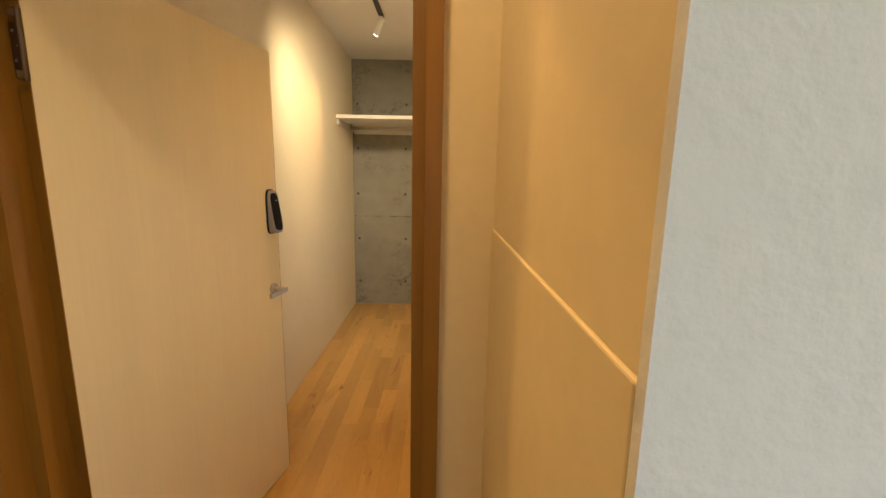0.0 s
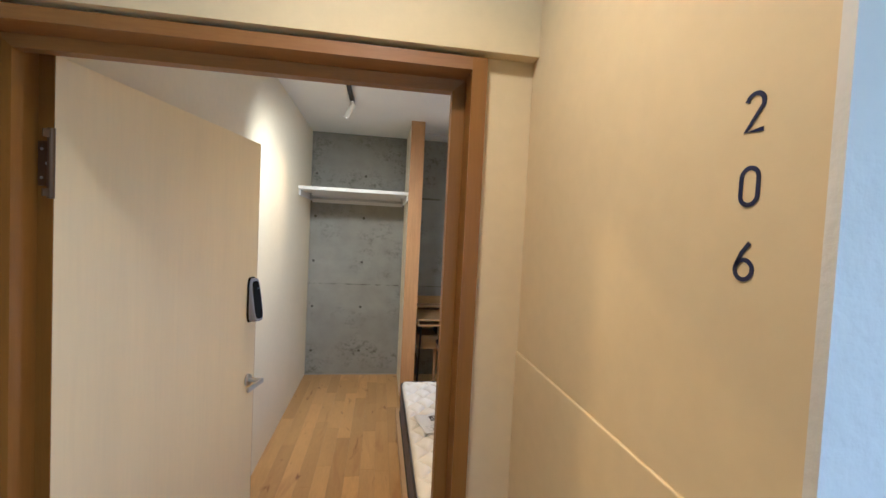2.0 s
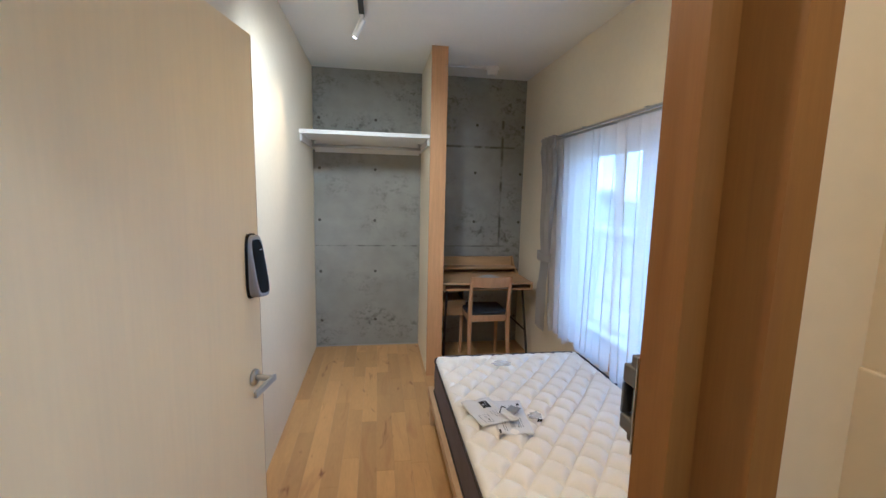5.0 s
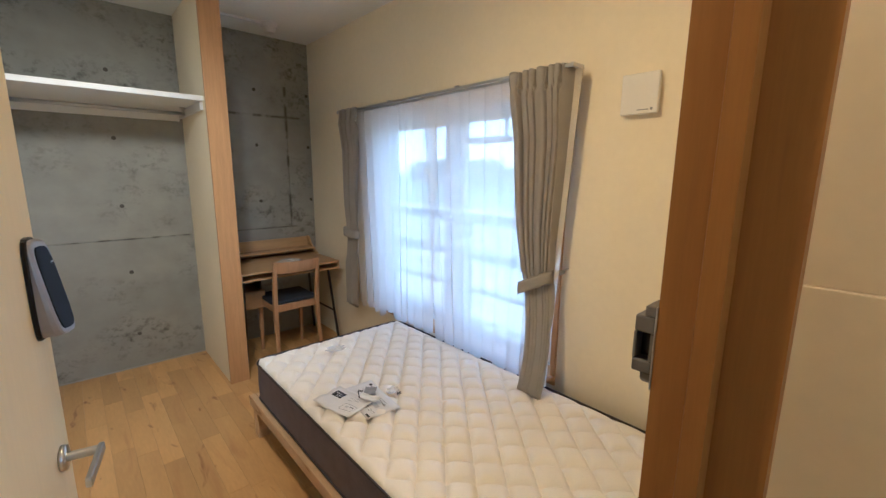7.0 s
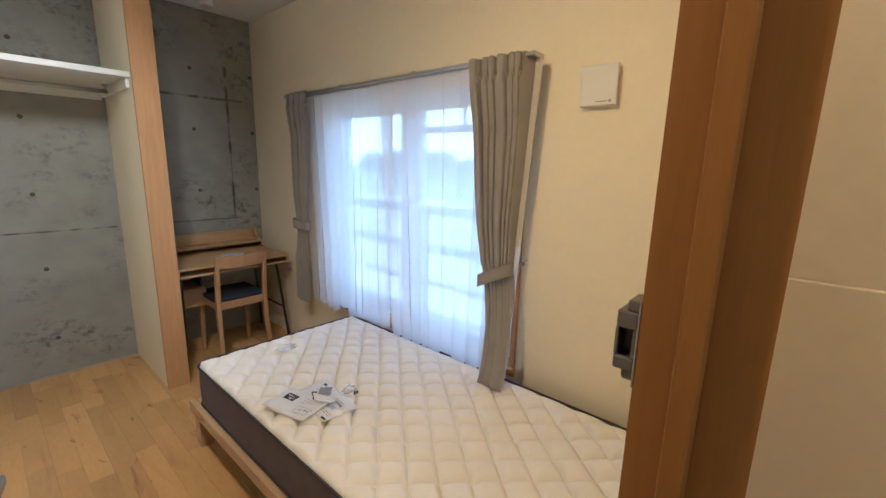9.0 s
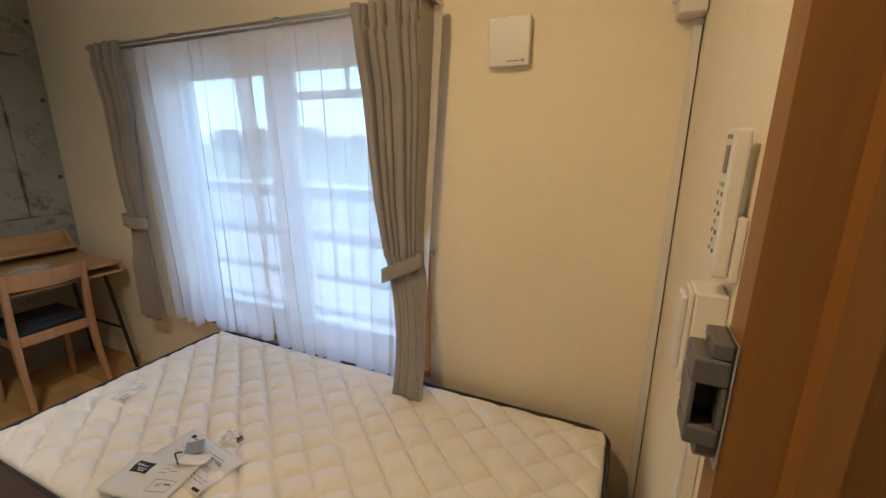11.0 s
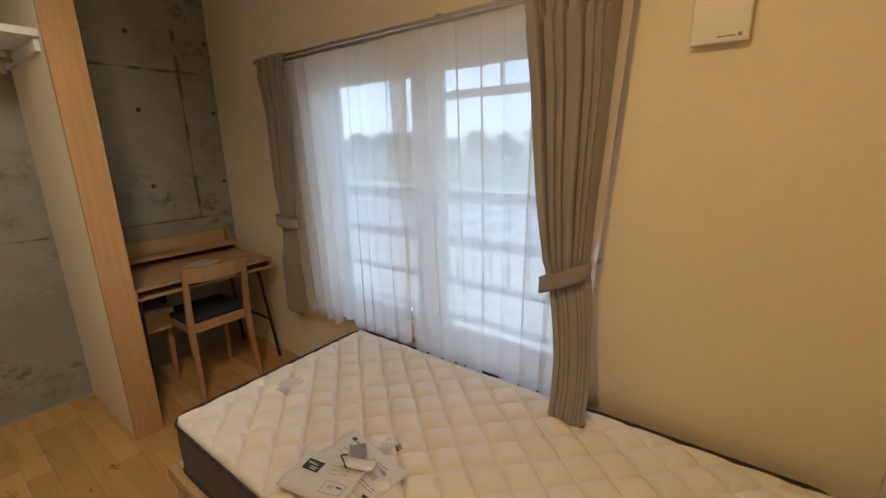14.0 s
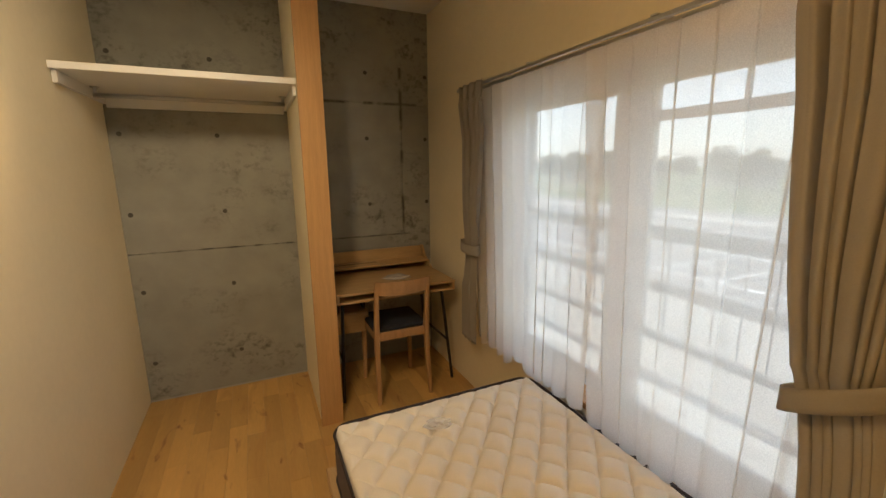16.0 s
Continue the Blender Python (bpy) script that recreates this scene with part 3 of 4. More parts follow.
part("cleat", box(-0.767, 0.216, 4.655, 4.676, 1.925, 1.999, 0.0015), WHITE_PAINT, shelf)
part("hanging_rod", rod((-0.755, 4.40, 1.955), (0.205, 4.40, 1.955), 0.0125, seg=18), SILVER, shelf, "steel hanging rod", True)
for x in (-0.745, 0.195):
    part("rod_bracket", rod((x, 4.40, 1.955), (x, 4.40, 1.9995), 0.008), SILVER, shelf)
    part("rod_flange", rod((x, 4.40, 1.993), (x, 4.40, 1.9995), 0.02, seg=18), SILVER, shelf)

# ---------------------------------------------------------------- ceiling track and detector
track = thing("ceiling_track", "black lighting track along the ceiling with white spotlights", "track light")
part("rail", box(-0.305, -0.272, 1.45, 3.44, 2.680, 2.699, 0.001), DARK_STEEL, track, "dark slim track rail")


def spotlight(base, tip):
    base, tip = Vector(base), Vector(tip)
    d = (tip - base).normalized()
    p = thing("track_spotlight", "white cylindrical spotlight clipped on the ceiling track", "spotlight", "track spotlights")
    part("adapter", box(base.x - 0.014, base.x + 0.014, base.y - 0.04, base.y + 0.04, 2.660, 2.6795, 0.002), WHITE_PAINT, p)
    part("stem", rod((base.x, base.y, 2.661), base, 0.006), DARK_STEEL, p)
    part("barrel", rod(base - d * 0.02, tip, 0.021, seg=24), WHITE_PAINT, p, "white barrel")
    part("lens", rod(tip + d * 0.0005, tip + d * 0.0015, 0.0175, seg=24), LAMP_GLOW, p, "glowing warm lamp face")
    return p


spotlight((-0.288, 3.425, 2.645), SPOT_A - (Vector((-0.86, 3.18, 1.75)) - SPOT_A).normalized() * 0.006)
# The next two fixtures are out of view, added to carry those lamps.
spotlight((-0.288, 1.75, 2.645), SPOT_B - (Vector((1.2, 1.5, 0.6)) - SPOT_B).normalized() * 0.006)
spotlight((-0.288, 2.35, 2.645), SPOT_FILL - (Vector((-0.60, 4.0, 0.9)) - SPOT_FILL).normalized() * 0.006)
det = thing("smoke_detector", "round white ceiling detector at the end of a conduit", "detector")
part("base", rod((0.839, 4.339, 2.699), (0.839, 4.339, 2.672), 0.062, 0.060, 32), WHITE_PLASTIC, det)
part("cover", rod((0.839, 4.339, 2.672), (0.839, 4.339, 2.630), 0.050, 0.040, 32), WHITE_PLASTIC, det)
part("conduit", box(0.365, 0.775, 4.330, 4.348, 2.682, 2.699, 0.002), WHITE_PLASTIC, det)

# ---------------------------------------------------------------- bed
MX0, MX1, MY0, MY1, MZ0, MZ1 = 0.192, 1.212, 1.075, 3.165, 0.245, 0.470


def rounded(x0, x1, y0, y1, r, n=8):
    pts = []
    for cx, cy, a0 in ((x1 - r, y1 - r, 0), (x0 + r, y1 - r, 90), (x0 + r, y0 + r, 180), (x1 - r, y0 + r, 270)):
        for k in range(n + 1):
            a = radians(a0 + 90 * k / n)
            pts.append((cx + r * math.cos(a), cy + r * math.sin(a)))
    return pts


def quilt():
    # stitched diamonds, puffed between the seams
    R, nx, ny = 0.075, 250, 512

    def place(u, v):
        x, y = MX0 + 0.004 + u * (MX1 - MX0 - 0.008), MY0 + 0.004 + v * (MY1 - MY0 - 0.008)
        # rounded outline
        cx, cy = min(max(x, MX0 + R), MX1 - R), min(max(y, MY0 + R), MY1 - R)
        dx, dy = x - cx, y - cy
        r = math.hypot(dx, dy)
        if dx and dy and r > R - 0.004:
            m = max(abs(dx), abs(dy)) / r
            x, y = cx + dx * m, cy + dy * m
        edge = min(x - MX0, MX1 - x, y - MY0, MY1 - y)
        wob = 0.035 * noise.noise(Vector((x * 3, y * 3, 0)))
        p, q = 6.618 * x + 6.492 * y -1.674 + wob, 6.995 * x -5.981 * y -0.381 - wob
        a, b = abs(p - round(p)), abs(q - round(q))
        puff = (1 - math.exp(-a / 0.085)) * (1 - math.exp(-b / 0.085)) * (0.80 + 0.20 * (math.sin(math.pi * a) * math.sin(math.pi * b)) ** 0.5)
        inner = min(1.0, edge / 0.10)
        puff = inner * puff + (1 - inner) * 0.62 * min(1.0, edge / 0.012)
        fall = max(0.0, 1 - edge / 0.035)
        z = MZ1 - 0.018 + 0.038 * puff - 0.026 * fall ** 2 + 0.002 * noise.noise(Vector((x * 9, y * 9, 3)))
        return (x, y, z)

    return sheet(nx, ny, place)


mattress = thing("mattress", "white quilted mattress with a dark grey border, bare on its frame", "mattress")
part("quilted_top", quilt(), TICKING, mattress, "cream diamond-quilted cover", True)


def border():
    pts = rounded(MX0, MX1, MY0, MY1, 0.075)
    n = len(pts)
    bm = bmesh.new()
    rings = []
    for k in range(11):
        f = k / 10
        bulge = 0.006 * math.sin(math.pi * f)
        z = MZ0 + 0.004 + (MZ1 - MZ0 - 0.016) * f
        ring = []
        for i, (x, y) in enumerate(pts):
            cx, cy = x - 0.702, y - 2.12
            l = math.hypot(cx, cy)
            ring.append(bm.verts.new((x + bulge * cx / l, y + bulge * cy / l, z)))
        rings.append(ring)
    for a, b in zip(rings, rings[1:]):
        for i in range(n):
            bm.faces.new((a[i], a[(i + 1) % n], b[(i + 1) % n], b[i]))
    bm.faces.new(rings[0][::-1])
    return bm


part("border", border(), BORDER, mattress, "dark grey-purple fabric border", True)


def piping(z):
    pts = rounded(MX0 - 0.002, MX1 + 0.002, MY0 - 0.002, MY1 + 0.002, 0.077)
    bm = bmesh.new()
    n = len(pts)
    rings = []
    for i, (x, y) in enumerate(pts):
        x2, y2 = pts[(i + 1) % n]
        x0, y0 = pts[i - 1]
        t = Vector((x2 - x0, y2 - y0, 0)).normalized()
        o = Vector((t.y, -t.x, 0))
        rings.append([bm.verts.new(Vector((x, y, z)) + o * 0.0058 * math.cos(a) + Vector((0, 0, 0.0058 * math.sin(a)))) for a in (0, 1.05, 2.09, 3.14, 4.19, 5.24)])
    for i in range(n):
        a, b = rings[i], rings[(i + 1) % n]
        for k in range(6):
            bm.faces.new((a[k], b[k], b[(k + 1) % 6], a[(k + 1) % 6]))
    bmesh.ops.recalc_face_normals(bm, faces=bm.faces)
    return bm


part("piping", piping(MZ1 - 0.006), PIPING, mattress, "dark grey edge roll", True)
part("piping", piping(MZ0 + 0.008), PIPING, mattress, "dark grey edge roll", True)

bed = thing("bed_frame", "low slatted bed frame of pale knotty pine", "bed frame")
part("side_rail", box(0.160, 0.195, 1.06, 3.205, 0.180, 0.241, 0.003), PINE, bed)
part("side_rail", box(1.210, 1.260, 1.06, 3.205, 0.145, 0.241, 0.003), PINE, bed)
part("end_rail", box(0.196, 1.209, 3.177, 3.205, 0.180, 0.241, 0.003), PINE, bed)
part("end_rail", box(0.196, 1.209, 1.06, 1.088, 0.145, 0.241, 0.003), PINE, bed)
for k in range(16):
    y = 1.11 + k * 0.134
    part("slat", box(0.196, 1.209, y, y + 0.07, 0.221, 0.2435, 0.002), PINE, bed)
for x in (0.17, 1.17):
    for y in (1.10, 2.10, 3.11):
        part("leg", box(x, x + 0.06, y, y + 0.06, 0.0, 0.179 if x < 1 else 0.22, 0.003), PINE, bed)

# papers and film left on the mattress
TZ = MZ1 + 0.019


def flat_sheet(name, label, category, cx, cy, w, h, turn, z, mat, curl=0.004, bars=()):
    root = thing(name, label, category)
    root.matrix_world = pose(cx, cy, z, 0, 0, turn)
    ob = part("sheet", sheet(12, 12, lambda u, v: ((u - 0.5) * w, (v - 0.5) * h, curl * (noise.noise(Vector((u * 3 + cx * 9, v * 3, z * 50))) + 0.6 * (2 * u - 1) ** 4))), mat, root, "", True)
    thicken(ob, 0.0006)
    for bx, by, bw, bh, bmat in bars:
        part("printed_bar", sheet(8, 8, lambda u, v: (bx + (u - 0.5) * bw, by + (v - 0.5) * bh, 0.0011 + curl * (noise.noise(Vector((((bx + (u - 0.5) * bw) / w + 0.5) * 3 + cx * 9, ((by + (v - 0.5) * bh) / h + 0.5) * 3, z * 50))) + 0.6 * (2 * ((bx + (u - 0.5) * bw) / w)) ** 4))), bmat, root, "", True)
    return root


lines = [(-0.09 + 0.05 * (k % 2), 0.055 - 0.010 * k, 0.045 - 0.008 * (k % 3), 0.0022, PAPER_GREY) for k in range(8)]
lines += [(0.03 + 0.028 * (k % 4), -0.035 - 0.012 * (k // 4), 0.020, 0.0022, INK) for k in range(8)]
flat_sheet("instruction_sheet", "printed white assembly leaflet lying on the mattress", "leaflet", 0.452, 2.335, 0.305, 0.165, -96, TZ, PAPER, 0.007, lines + [(-0.112, 0.062, 0.020, 0.014, INK), (-0.078, 0.058, 0.040, 0.004, PAPER_GREY), (0.05, 0.045, 0.08, 0.003, PAPER_GREY), (0.05, 0.035, 0.09, 0.003, PAPER_GREY), (0.05, 0.0, 0.07, 0.022, PAPER_PALE), (0.125, -0.070, 0.035, 0.010, INK)])
packet_bars = [(-0.062, 0.028, 0.060, 0.046, INK)] + [(-0.080 + 0.011 * k, 0.034, 0.007, 0.008, PAPER) for k in range(4)] + [(-0.056, 0.020, 0.030, 0.003, PAPER), (-0.056, 0.013, 0.022, 0.003, PAPER)]
packet_bars += [(0.055, -0.005, 0.075, 0.0022, PAPER_GREY), (0.055, -0.050, 0.075, 0.0022, PAPER_GREY), (0.018, -0.0275, 0.0022, 0.043, PAPER_GREY), (0.092, -0.0275, 0.0022, 0.043, PAPER_GREY), (0.045, -0.026, 0.020, 0.014, PAPER_PALE), (0.074, -0.022, 0.022, 0.006, INK)]
packet_bars += [(0.02 + 0.035 * (k % 2), 0.050 - 0.008 * k, 0.030, 0.002, PAPER_GREY) for k in range(5)]
flat_sheet("plastic_packet", "white plastic parts packet with a black label on the mattress", "packet", 0.345, 2.385, 0.235, 0.165, -76, TZ + 0.007, PAPER, 0.009, packet_bars)
flat_sheet("card", "small grey speckled card on the papers", "card", 0.482, 2.375, 0.060, 0.066, -43, TZ + 0.015, PAPER_PALE, 0.003, [(0.0, 0.0, 0.054, 0.060, PAPER_GREY)])
flat_sheet("card", "small white folded card on the papers", "card", 0.440, 2.320, 0.105, 0.045, -69, TZ + 0.017, WHITE_PAINT, 0.007)
key = thing("hex_key", "small black hex key on the papers", "tool")
part("shank", rod((0.429, 2.399, TZ + 0.022), (0.402, 2.343, TZ + 0.022), 0.0028, seg=6), INK, key)
part("arm", rod((0.429, 2.399, TZ + 0.022), (0.446, 2.383, TZ + 0.022), 0.0028, seg=6), INK, key)
key = thing("dowel_pin", "small bright steel pin lying on the leaflet", "hardware")
part("shank", rod((0.468, 2.252, TZ + 0.013), (0.460, 2.225, TZ + 0.013), 0.0035, seg=10), SILVER, key)


def crumple(name, label, cx, cy, r, h, seed, mat):
    bm = bmesh.new()
    bmesh.ops.create_icosphere(bm, subdivisions=3, radius=1)
    for v in bm.verts:
        k = 1 + 0.5 * noise.noise(v.co * 2.2 + Vector((seed, 0, 0))) + 0.2 * noise.noise(v.co * 6 + Vector((seed, 3, 0)))
        v.co = Vector((cx + v.co.x * r * k, cy + v.co.y * r * 0.7 * k, TZ + 0.004 + max(0, v.co.z * k) * h))
    return tagged(part(name, bm, mat), label, "packaging")


crumple("plastic_bag", "crumpled clear plastic bag of screws on the mattress", 0.572, 2.318, 0.032, 0.02, 4, CLEAR_PLASTIC)
for k, (x, y) in enumerate(((0.577, 2.283), (0.583, 2.290), (0.572, 2.275))):
    sc = thing("screw", "small dark screw in the plastic bag", "screw", "loose screws")
    part("shaft", rod((x, y, TZ + 0.004), (x + 0.016, y - 0.006, TZ + 0.005), 0.002, seg=8), DARK_STEEL, sc)
    part("head", rod((x, y, TZ + 0.004), (x - 0.003, y + 0.001, TZ + 0.004), 0.0045, seg=10), DARK_STEEL, sc)
crumple("plastic_film", "thin crumpled clear film on the mattress", 0.600, 2.950, 0.055, 0.012, 9, CLEAR_PLASTIC)

# ---------------------------------------------------------------- desk niche
desk = thing("desk", "light wooden writing desk with a low back shelf and black legs", "desk")
DX0, DX1, DY0, DY1 = 0.390, 1.212, 4.03, 4.66
part("top", box(DX0, DX1, DY0, DY1, 0.762, 0.780, 0.002), FURNITURE_WOOD, desk)
part("tray_bottom", box(DX0, DX1, DY0 + 0.004, DY1, 0.708, 0.722, 0.002), FURNITURE_WOOD, desk)
part("tray_side", box(DX0, DX0 + 0.018, DY0 + 0.002, DY1, 0.7225, 0.7615, 0.001), FURNITURE_WOOD, desk)
part("tray_side", box(DX1 - 0.018, DX1, DY0 + 0.002, DY1, 0.7225, 0.7615, 0.001), FURNITURE_WOOD, desk)
part("tray_back", box(DX0 + 0.019, DX1 - 0.019, 4.44, 4.455, 0.7225, 0.7615), FURNITURE_WOOD, desk)
part("shelf_back", box(DX0 + 0.016, DX1 - 0.016, 4.640, 4.658, 0.7805, 0.925, 0.002), FURNITURE_WOOD, desk)
part("shelf_board", box(DX0 + 0.016, DX1 - 0.016, 4.47, 4.6395, 0.826, 0.840, 0.002), FURNITURE_WOOD, desk)
side_pts = [(4.44, 0.7805), (4.66, 0.7805), (4.66, 0.930), (4.625, 0.930), (4.56, 0.85), (4.44, 0.786)]
part("shelf_side", prism(side_pts, "x", DX0, DX0 + 0.015, 0.001), FURNITURE_WOOD, desk)
part("shelf_side", prism(side_pts, "x", DX1 - 0.015, DX1, 0.001), FURNITURE_WOOD, desk)
# No groove is cut; a raised black strip paints its shade.
part("pen_slot", box(0.46, 0.80, 4.56, 4.568, 0.8405, 0.8425), INK, desk, "black strip drawn for the shade of the pen groove")
for x, xf in ((DX0 + 0.05, DX0 + 0.02), (DX1 - 0.06, DX1 + 0.005)):
    for y, yf in ((4.14, 4.10), (4.56, 4.62)):
        part("leg", rod((x, y, 0.708), (xf, yf, 0.0), 0.011, seg=12), DARK_STEEL, desk, "black steel leg")
    part("stretcher", rod((x + (xf - x) * 0.6, 4.12, 0.30), (x + (xf - x) * 0.6, 4.60, 0.30), 0.008, seg=10), DARK_STEEL, desk, "black steel stretcher")
drawer = thing("drawer_unit", "small wooden drawer box hung under the desk", "drawer")
part("case", box(DX0 + 0.03, DX0 + 0.26, 4.30, 4.60, 0.405, 0.555, 0.003), FURNITURE_WOOD, drawer)
part("drawer_front", box(DX0 + 0.034, DX0 + 0.256, 4.285, 4.2995, 0.411, 0.549, 0.002), FURNITURE_WOOD, drawer)
for x in (DX0 + 0.045, DX0 + 0.235):
    part("hanger", box(x, x + 0.012, 4.34, 4.56, 0.5555, 0.7075, 0.001), DARK_STEEL, drawer, "black steel hanger")
crumple_z = TZ
TZ = 0.7795
crumple("plastic_film", "thin crumpled clear film on the desk top", 0.86, 4.26, 0.09, 0.02, 15, CLEAR_PLASTIC)
TZ = crumple_z

chair = thing("dining_chair", "light oak chair with curved backrest and dark padded seat", "chair")
chair.matrix_world = pose(-0.018, -0.056, 0)
CX0, CX1 = 0.632, 1.015


def leg(points, w):
    """A square leg through points (x, y, z), w thick."""
    bm = bmesh.new()
    rings = []
    for x, y, z, k in points:
        h = w * k / 2
        rings.append([bm.verts.new((x + a * h, y + b * h, z)) for a, b in ((-1, -1), (1, -1), (1, 1), (-1, 1))])
    for a, b in zip(rings, rings[1:]):
        for i in range(4):
            bm.faces.new((a[i], a[(i + 1) % 4], b[(i + 1) % 4], b[i]))
    bm.faces.new(rings[0][::-1]), bm.faces.new(rings[-1])
    bmesh.ops.recalc_face_normals(bm, faces=bm.faces)
    long_edges = [e for e in bm.edges if abs(e.verts[0].co.z - e.verts[1].co.z) > 0.02]
    bmesh.ops.bevel(bm, geom=long_edges, offset=w * 0.22, segments=2, affect="EDGES", profile=0.5)
    return bm


for x, s in ((CX0 + 0.016, -1), (CX1 - 0.016, 1)):
    part("back_leg", leg([(x + s * 0.010, 4.030, 0.0, 0.8), (x + s * 0.002, 4.068, 0.30, 1.0), (x, 4.075, 0.47, 1.1), (x, 4.055, 0.67, 0.95), (x, 4.028, 0.846, 0.75)], 0.034), CHAIR_WOOD, chair)
    part("front_leg", leg([(x + s * 0.004, 4.44, 0.0, 0.8), (x, 4.43, 0.463, 1.05)], 0.034), CHAIR_WOOD, chair)
    part("side_rail", box(x - 0.010, x + 0.010, 4.092, 4.413, 0.428, 0.478, 0.003), CHAIR_WOOD, chair)


def backrest():
    def arc(u):
        return 4.026 - 0.030 * (1 - (2 * u - 1) ** 2)

    bm = bmesh.new()
    n = 14
    rows = []
    for i in range(n + 1):
        u = i / n
        x = CX0 + 0.026 + u * (CX1 - CX0 - 0.052)
        lo = 0.756 - 0.004 * (1 - (2 * u - 1) ** 2)
        rows.append([bm.verts.new(p) for p in ((x, arc(u) - 0.009, 0.845), (x, arc(u) + 0.009, 0.843), (x, arc(u) + 0.022, lo), (x, arc(u) + 0.004, lo))])
    for a, b in zip(rows, rows[1:]):
        for k in range(4):
            bm.faces.new((a[k], b[k], b[(k + 1) % 4], a[(k + 1) % 4]))
    bm.faces.new(rows[0]), bm.faces.new(rows[-1][::-1])
    bmesh.ops.recalc_face_normals(bm, faces=bm.faces)
    return bm


part("backrest", backrest(), CHAIR_WOOD, chair, "gently curved top rail")
part("back_rail", box(CX0 + 0.033, CX1 - 0.033, 4.066, 4.086, 0.428, 0.486, 0.004), CHAIR_WOOD, chair)
part("front_rail", box(CX0 + 0.033, CX1 - 0.033, 4.42, 4.44, 0.428, 0.478, 0.004), CHAIR_WOOD, chair)
part("seat", box(CX0 + 0.004, CX1 - 0.004, 4.094, 4.455, 0.4785, 0.512, 0.013, 4), SEAT_FABRIC, chair, "dark navy padded seat")

# ---------------------------------------------------------------- window
win = tagged(new("window_1"), "wide sliding window with white frames behind sheer curtains", "window", kind="structure")


def sash_frame(name, x0, x1, y0, y1, z0, z1, w, mat, parent, bevel=0.002):
    bm = box(x0, x1, y0, y0 + w, z0, z1, bevel)
    add_box(bm, x0, x1, y1 - w, y1, z0, z1, bevel)
    add_box(bm, x0, x1, y0 + w + 0.0005, y1 - w - 0.0005, z0, z0 + w, bevel)
    add_box(bm, x0, x1, y0 + w + 0.0005, y1 - w - 0.0005, z1 - w, z1, bevel)
    return part(name, bm, mat, parent)


sash_frame("casing", 1.288, 1.345, OY0 - 0.03, OY1 + 0.03, OZ0 - 0.03, OZ1 + 0.03, 0.03, FIN_WOOD, win)
part("sill", box(1.262, 1.384, OY0 - 0.03, OY1 + 0.03, OZ0 + 0.0005, OZ0 + 0.022, 0.003), FIN_WOOD, win, "varnished wooden window sill")
sash_frame("outer_frame", 1.385, 1.465, OY0, OY1, OZ0, OZ1, 0.03, ALUMINIUM, win)
part("jamb_lining", box(1.346, 1.384, OY0 - 0.0005, OY0 + 0.018, OZ0 + 0.023, OZ1 - 0.001, 0.002), FIN_WOOD, win)
part("jamb_lining", box(1.346, 1.384, OY1 - 0.018, OY1 + 0.0005, OZ0 + 0.023, OZ1 - 0.001, 0.002), FIN_WOOD, win)
part("mullion", box(1.350, 1.384, 2.715, 2.790, OZ0 + 0.023, OZ1 - 0.001, 0.003), FIN_WOOD, win, "wooden post between the sashes")


def sash(x0, x1, y0, y1, z0, z1, w0, w1, w, parent):
    bm = box(x0, x1, y0, y0 + w0, z0, z1, 0.002)
    add_box(bm, x0, x1, y1 - w1, y1, z0, z1, 0.002)
    add_box(bm, x0, x1, y0 + w0 + 0.0005, y1 - w1 - 0.0005, z0, z0 + w, 0.002)
    add_box(bm, x0, x1, y0 + w0 + 0.0005, y1 - w1 - 0.0005, z1 - w, z1, 0.002)
    return part("sash", bm, ALUMINIUM, parent)


mid = 2.78
s1 = sash(1.430, 1.455, mid + 0.012, OY1 - 0.031, OZ0 + 0.031, OZ1 - 0.031, 0.10, 0.025, 0.045, win)
s2 = sash(1.395, 1.420, OY0 + 0.031, mid - 0.012, OZ0 + 0.031, OZ1 - 0.031, 0.06, 0.11, 0.045, win)
part("transom_bar", box(1.398, 1.418, OY0 + 0.092, mid - 0.123, 1.722, 1.760, 0.001), ALUMINIUM, s2)
part("glazing_bar", box(1.398, 1.418, 2.34, 2.352, 1.7605, 1.853, 0.001), ALUMINIUM, s2)
for s, x, a, b in ((s1, 1.440, mid + 0.113, OY1 - 0.0565), (s2, 1.405, OY0 + 0.092, mid - 0.123)):
    g = part("pane", box(x, x + 0.004, a, b, OZ0 + 0.077, OZ1 - 0.077), GLASS, s, "clear glass")
    g.visible_shadow = False

# curtain rail
rail_z, rail_x = 2.004, 1.205
cr = thing("curtain_rail", "double steel curtain rail on brackets above the window", "curtain rail")
for dx in (-0.045, 0.02):
    part("rail", box(rail_x + dx - 0.009, rail_x + dx + 0.009, 1.795, 3.86, rail_z - 0.007, rail_z + 0.007, 0.002), SILVER, cr)
for y in (1.84, 2.50, 3.15, 3.83):
    br = part("bracket", box(rail_x - 0.06, 1.299, y - 0.012, y + 0.012, rail_z + 0.0075, rail_z + 0.0115), SILVER, cr)
    part("plate", box(1.294, 1.2995, y - 0.014, y + 0.014, rail_z - 0.025, rail_z + 0.03, 0.001), SILVER, br)
for y in (1.79, 3.856):
    part("end_cap", box(rail_x - 0.057, rail_x + 0.032, y - 0.006, y + 0.008, rail_z - 0.009, rail_z + 0.009, 0.002), SILVER, cr)


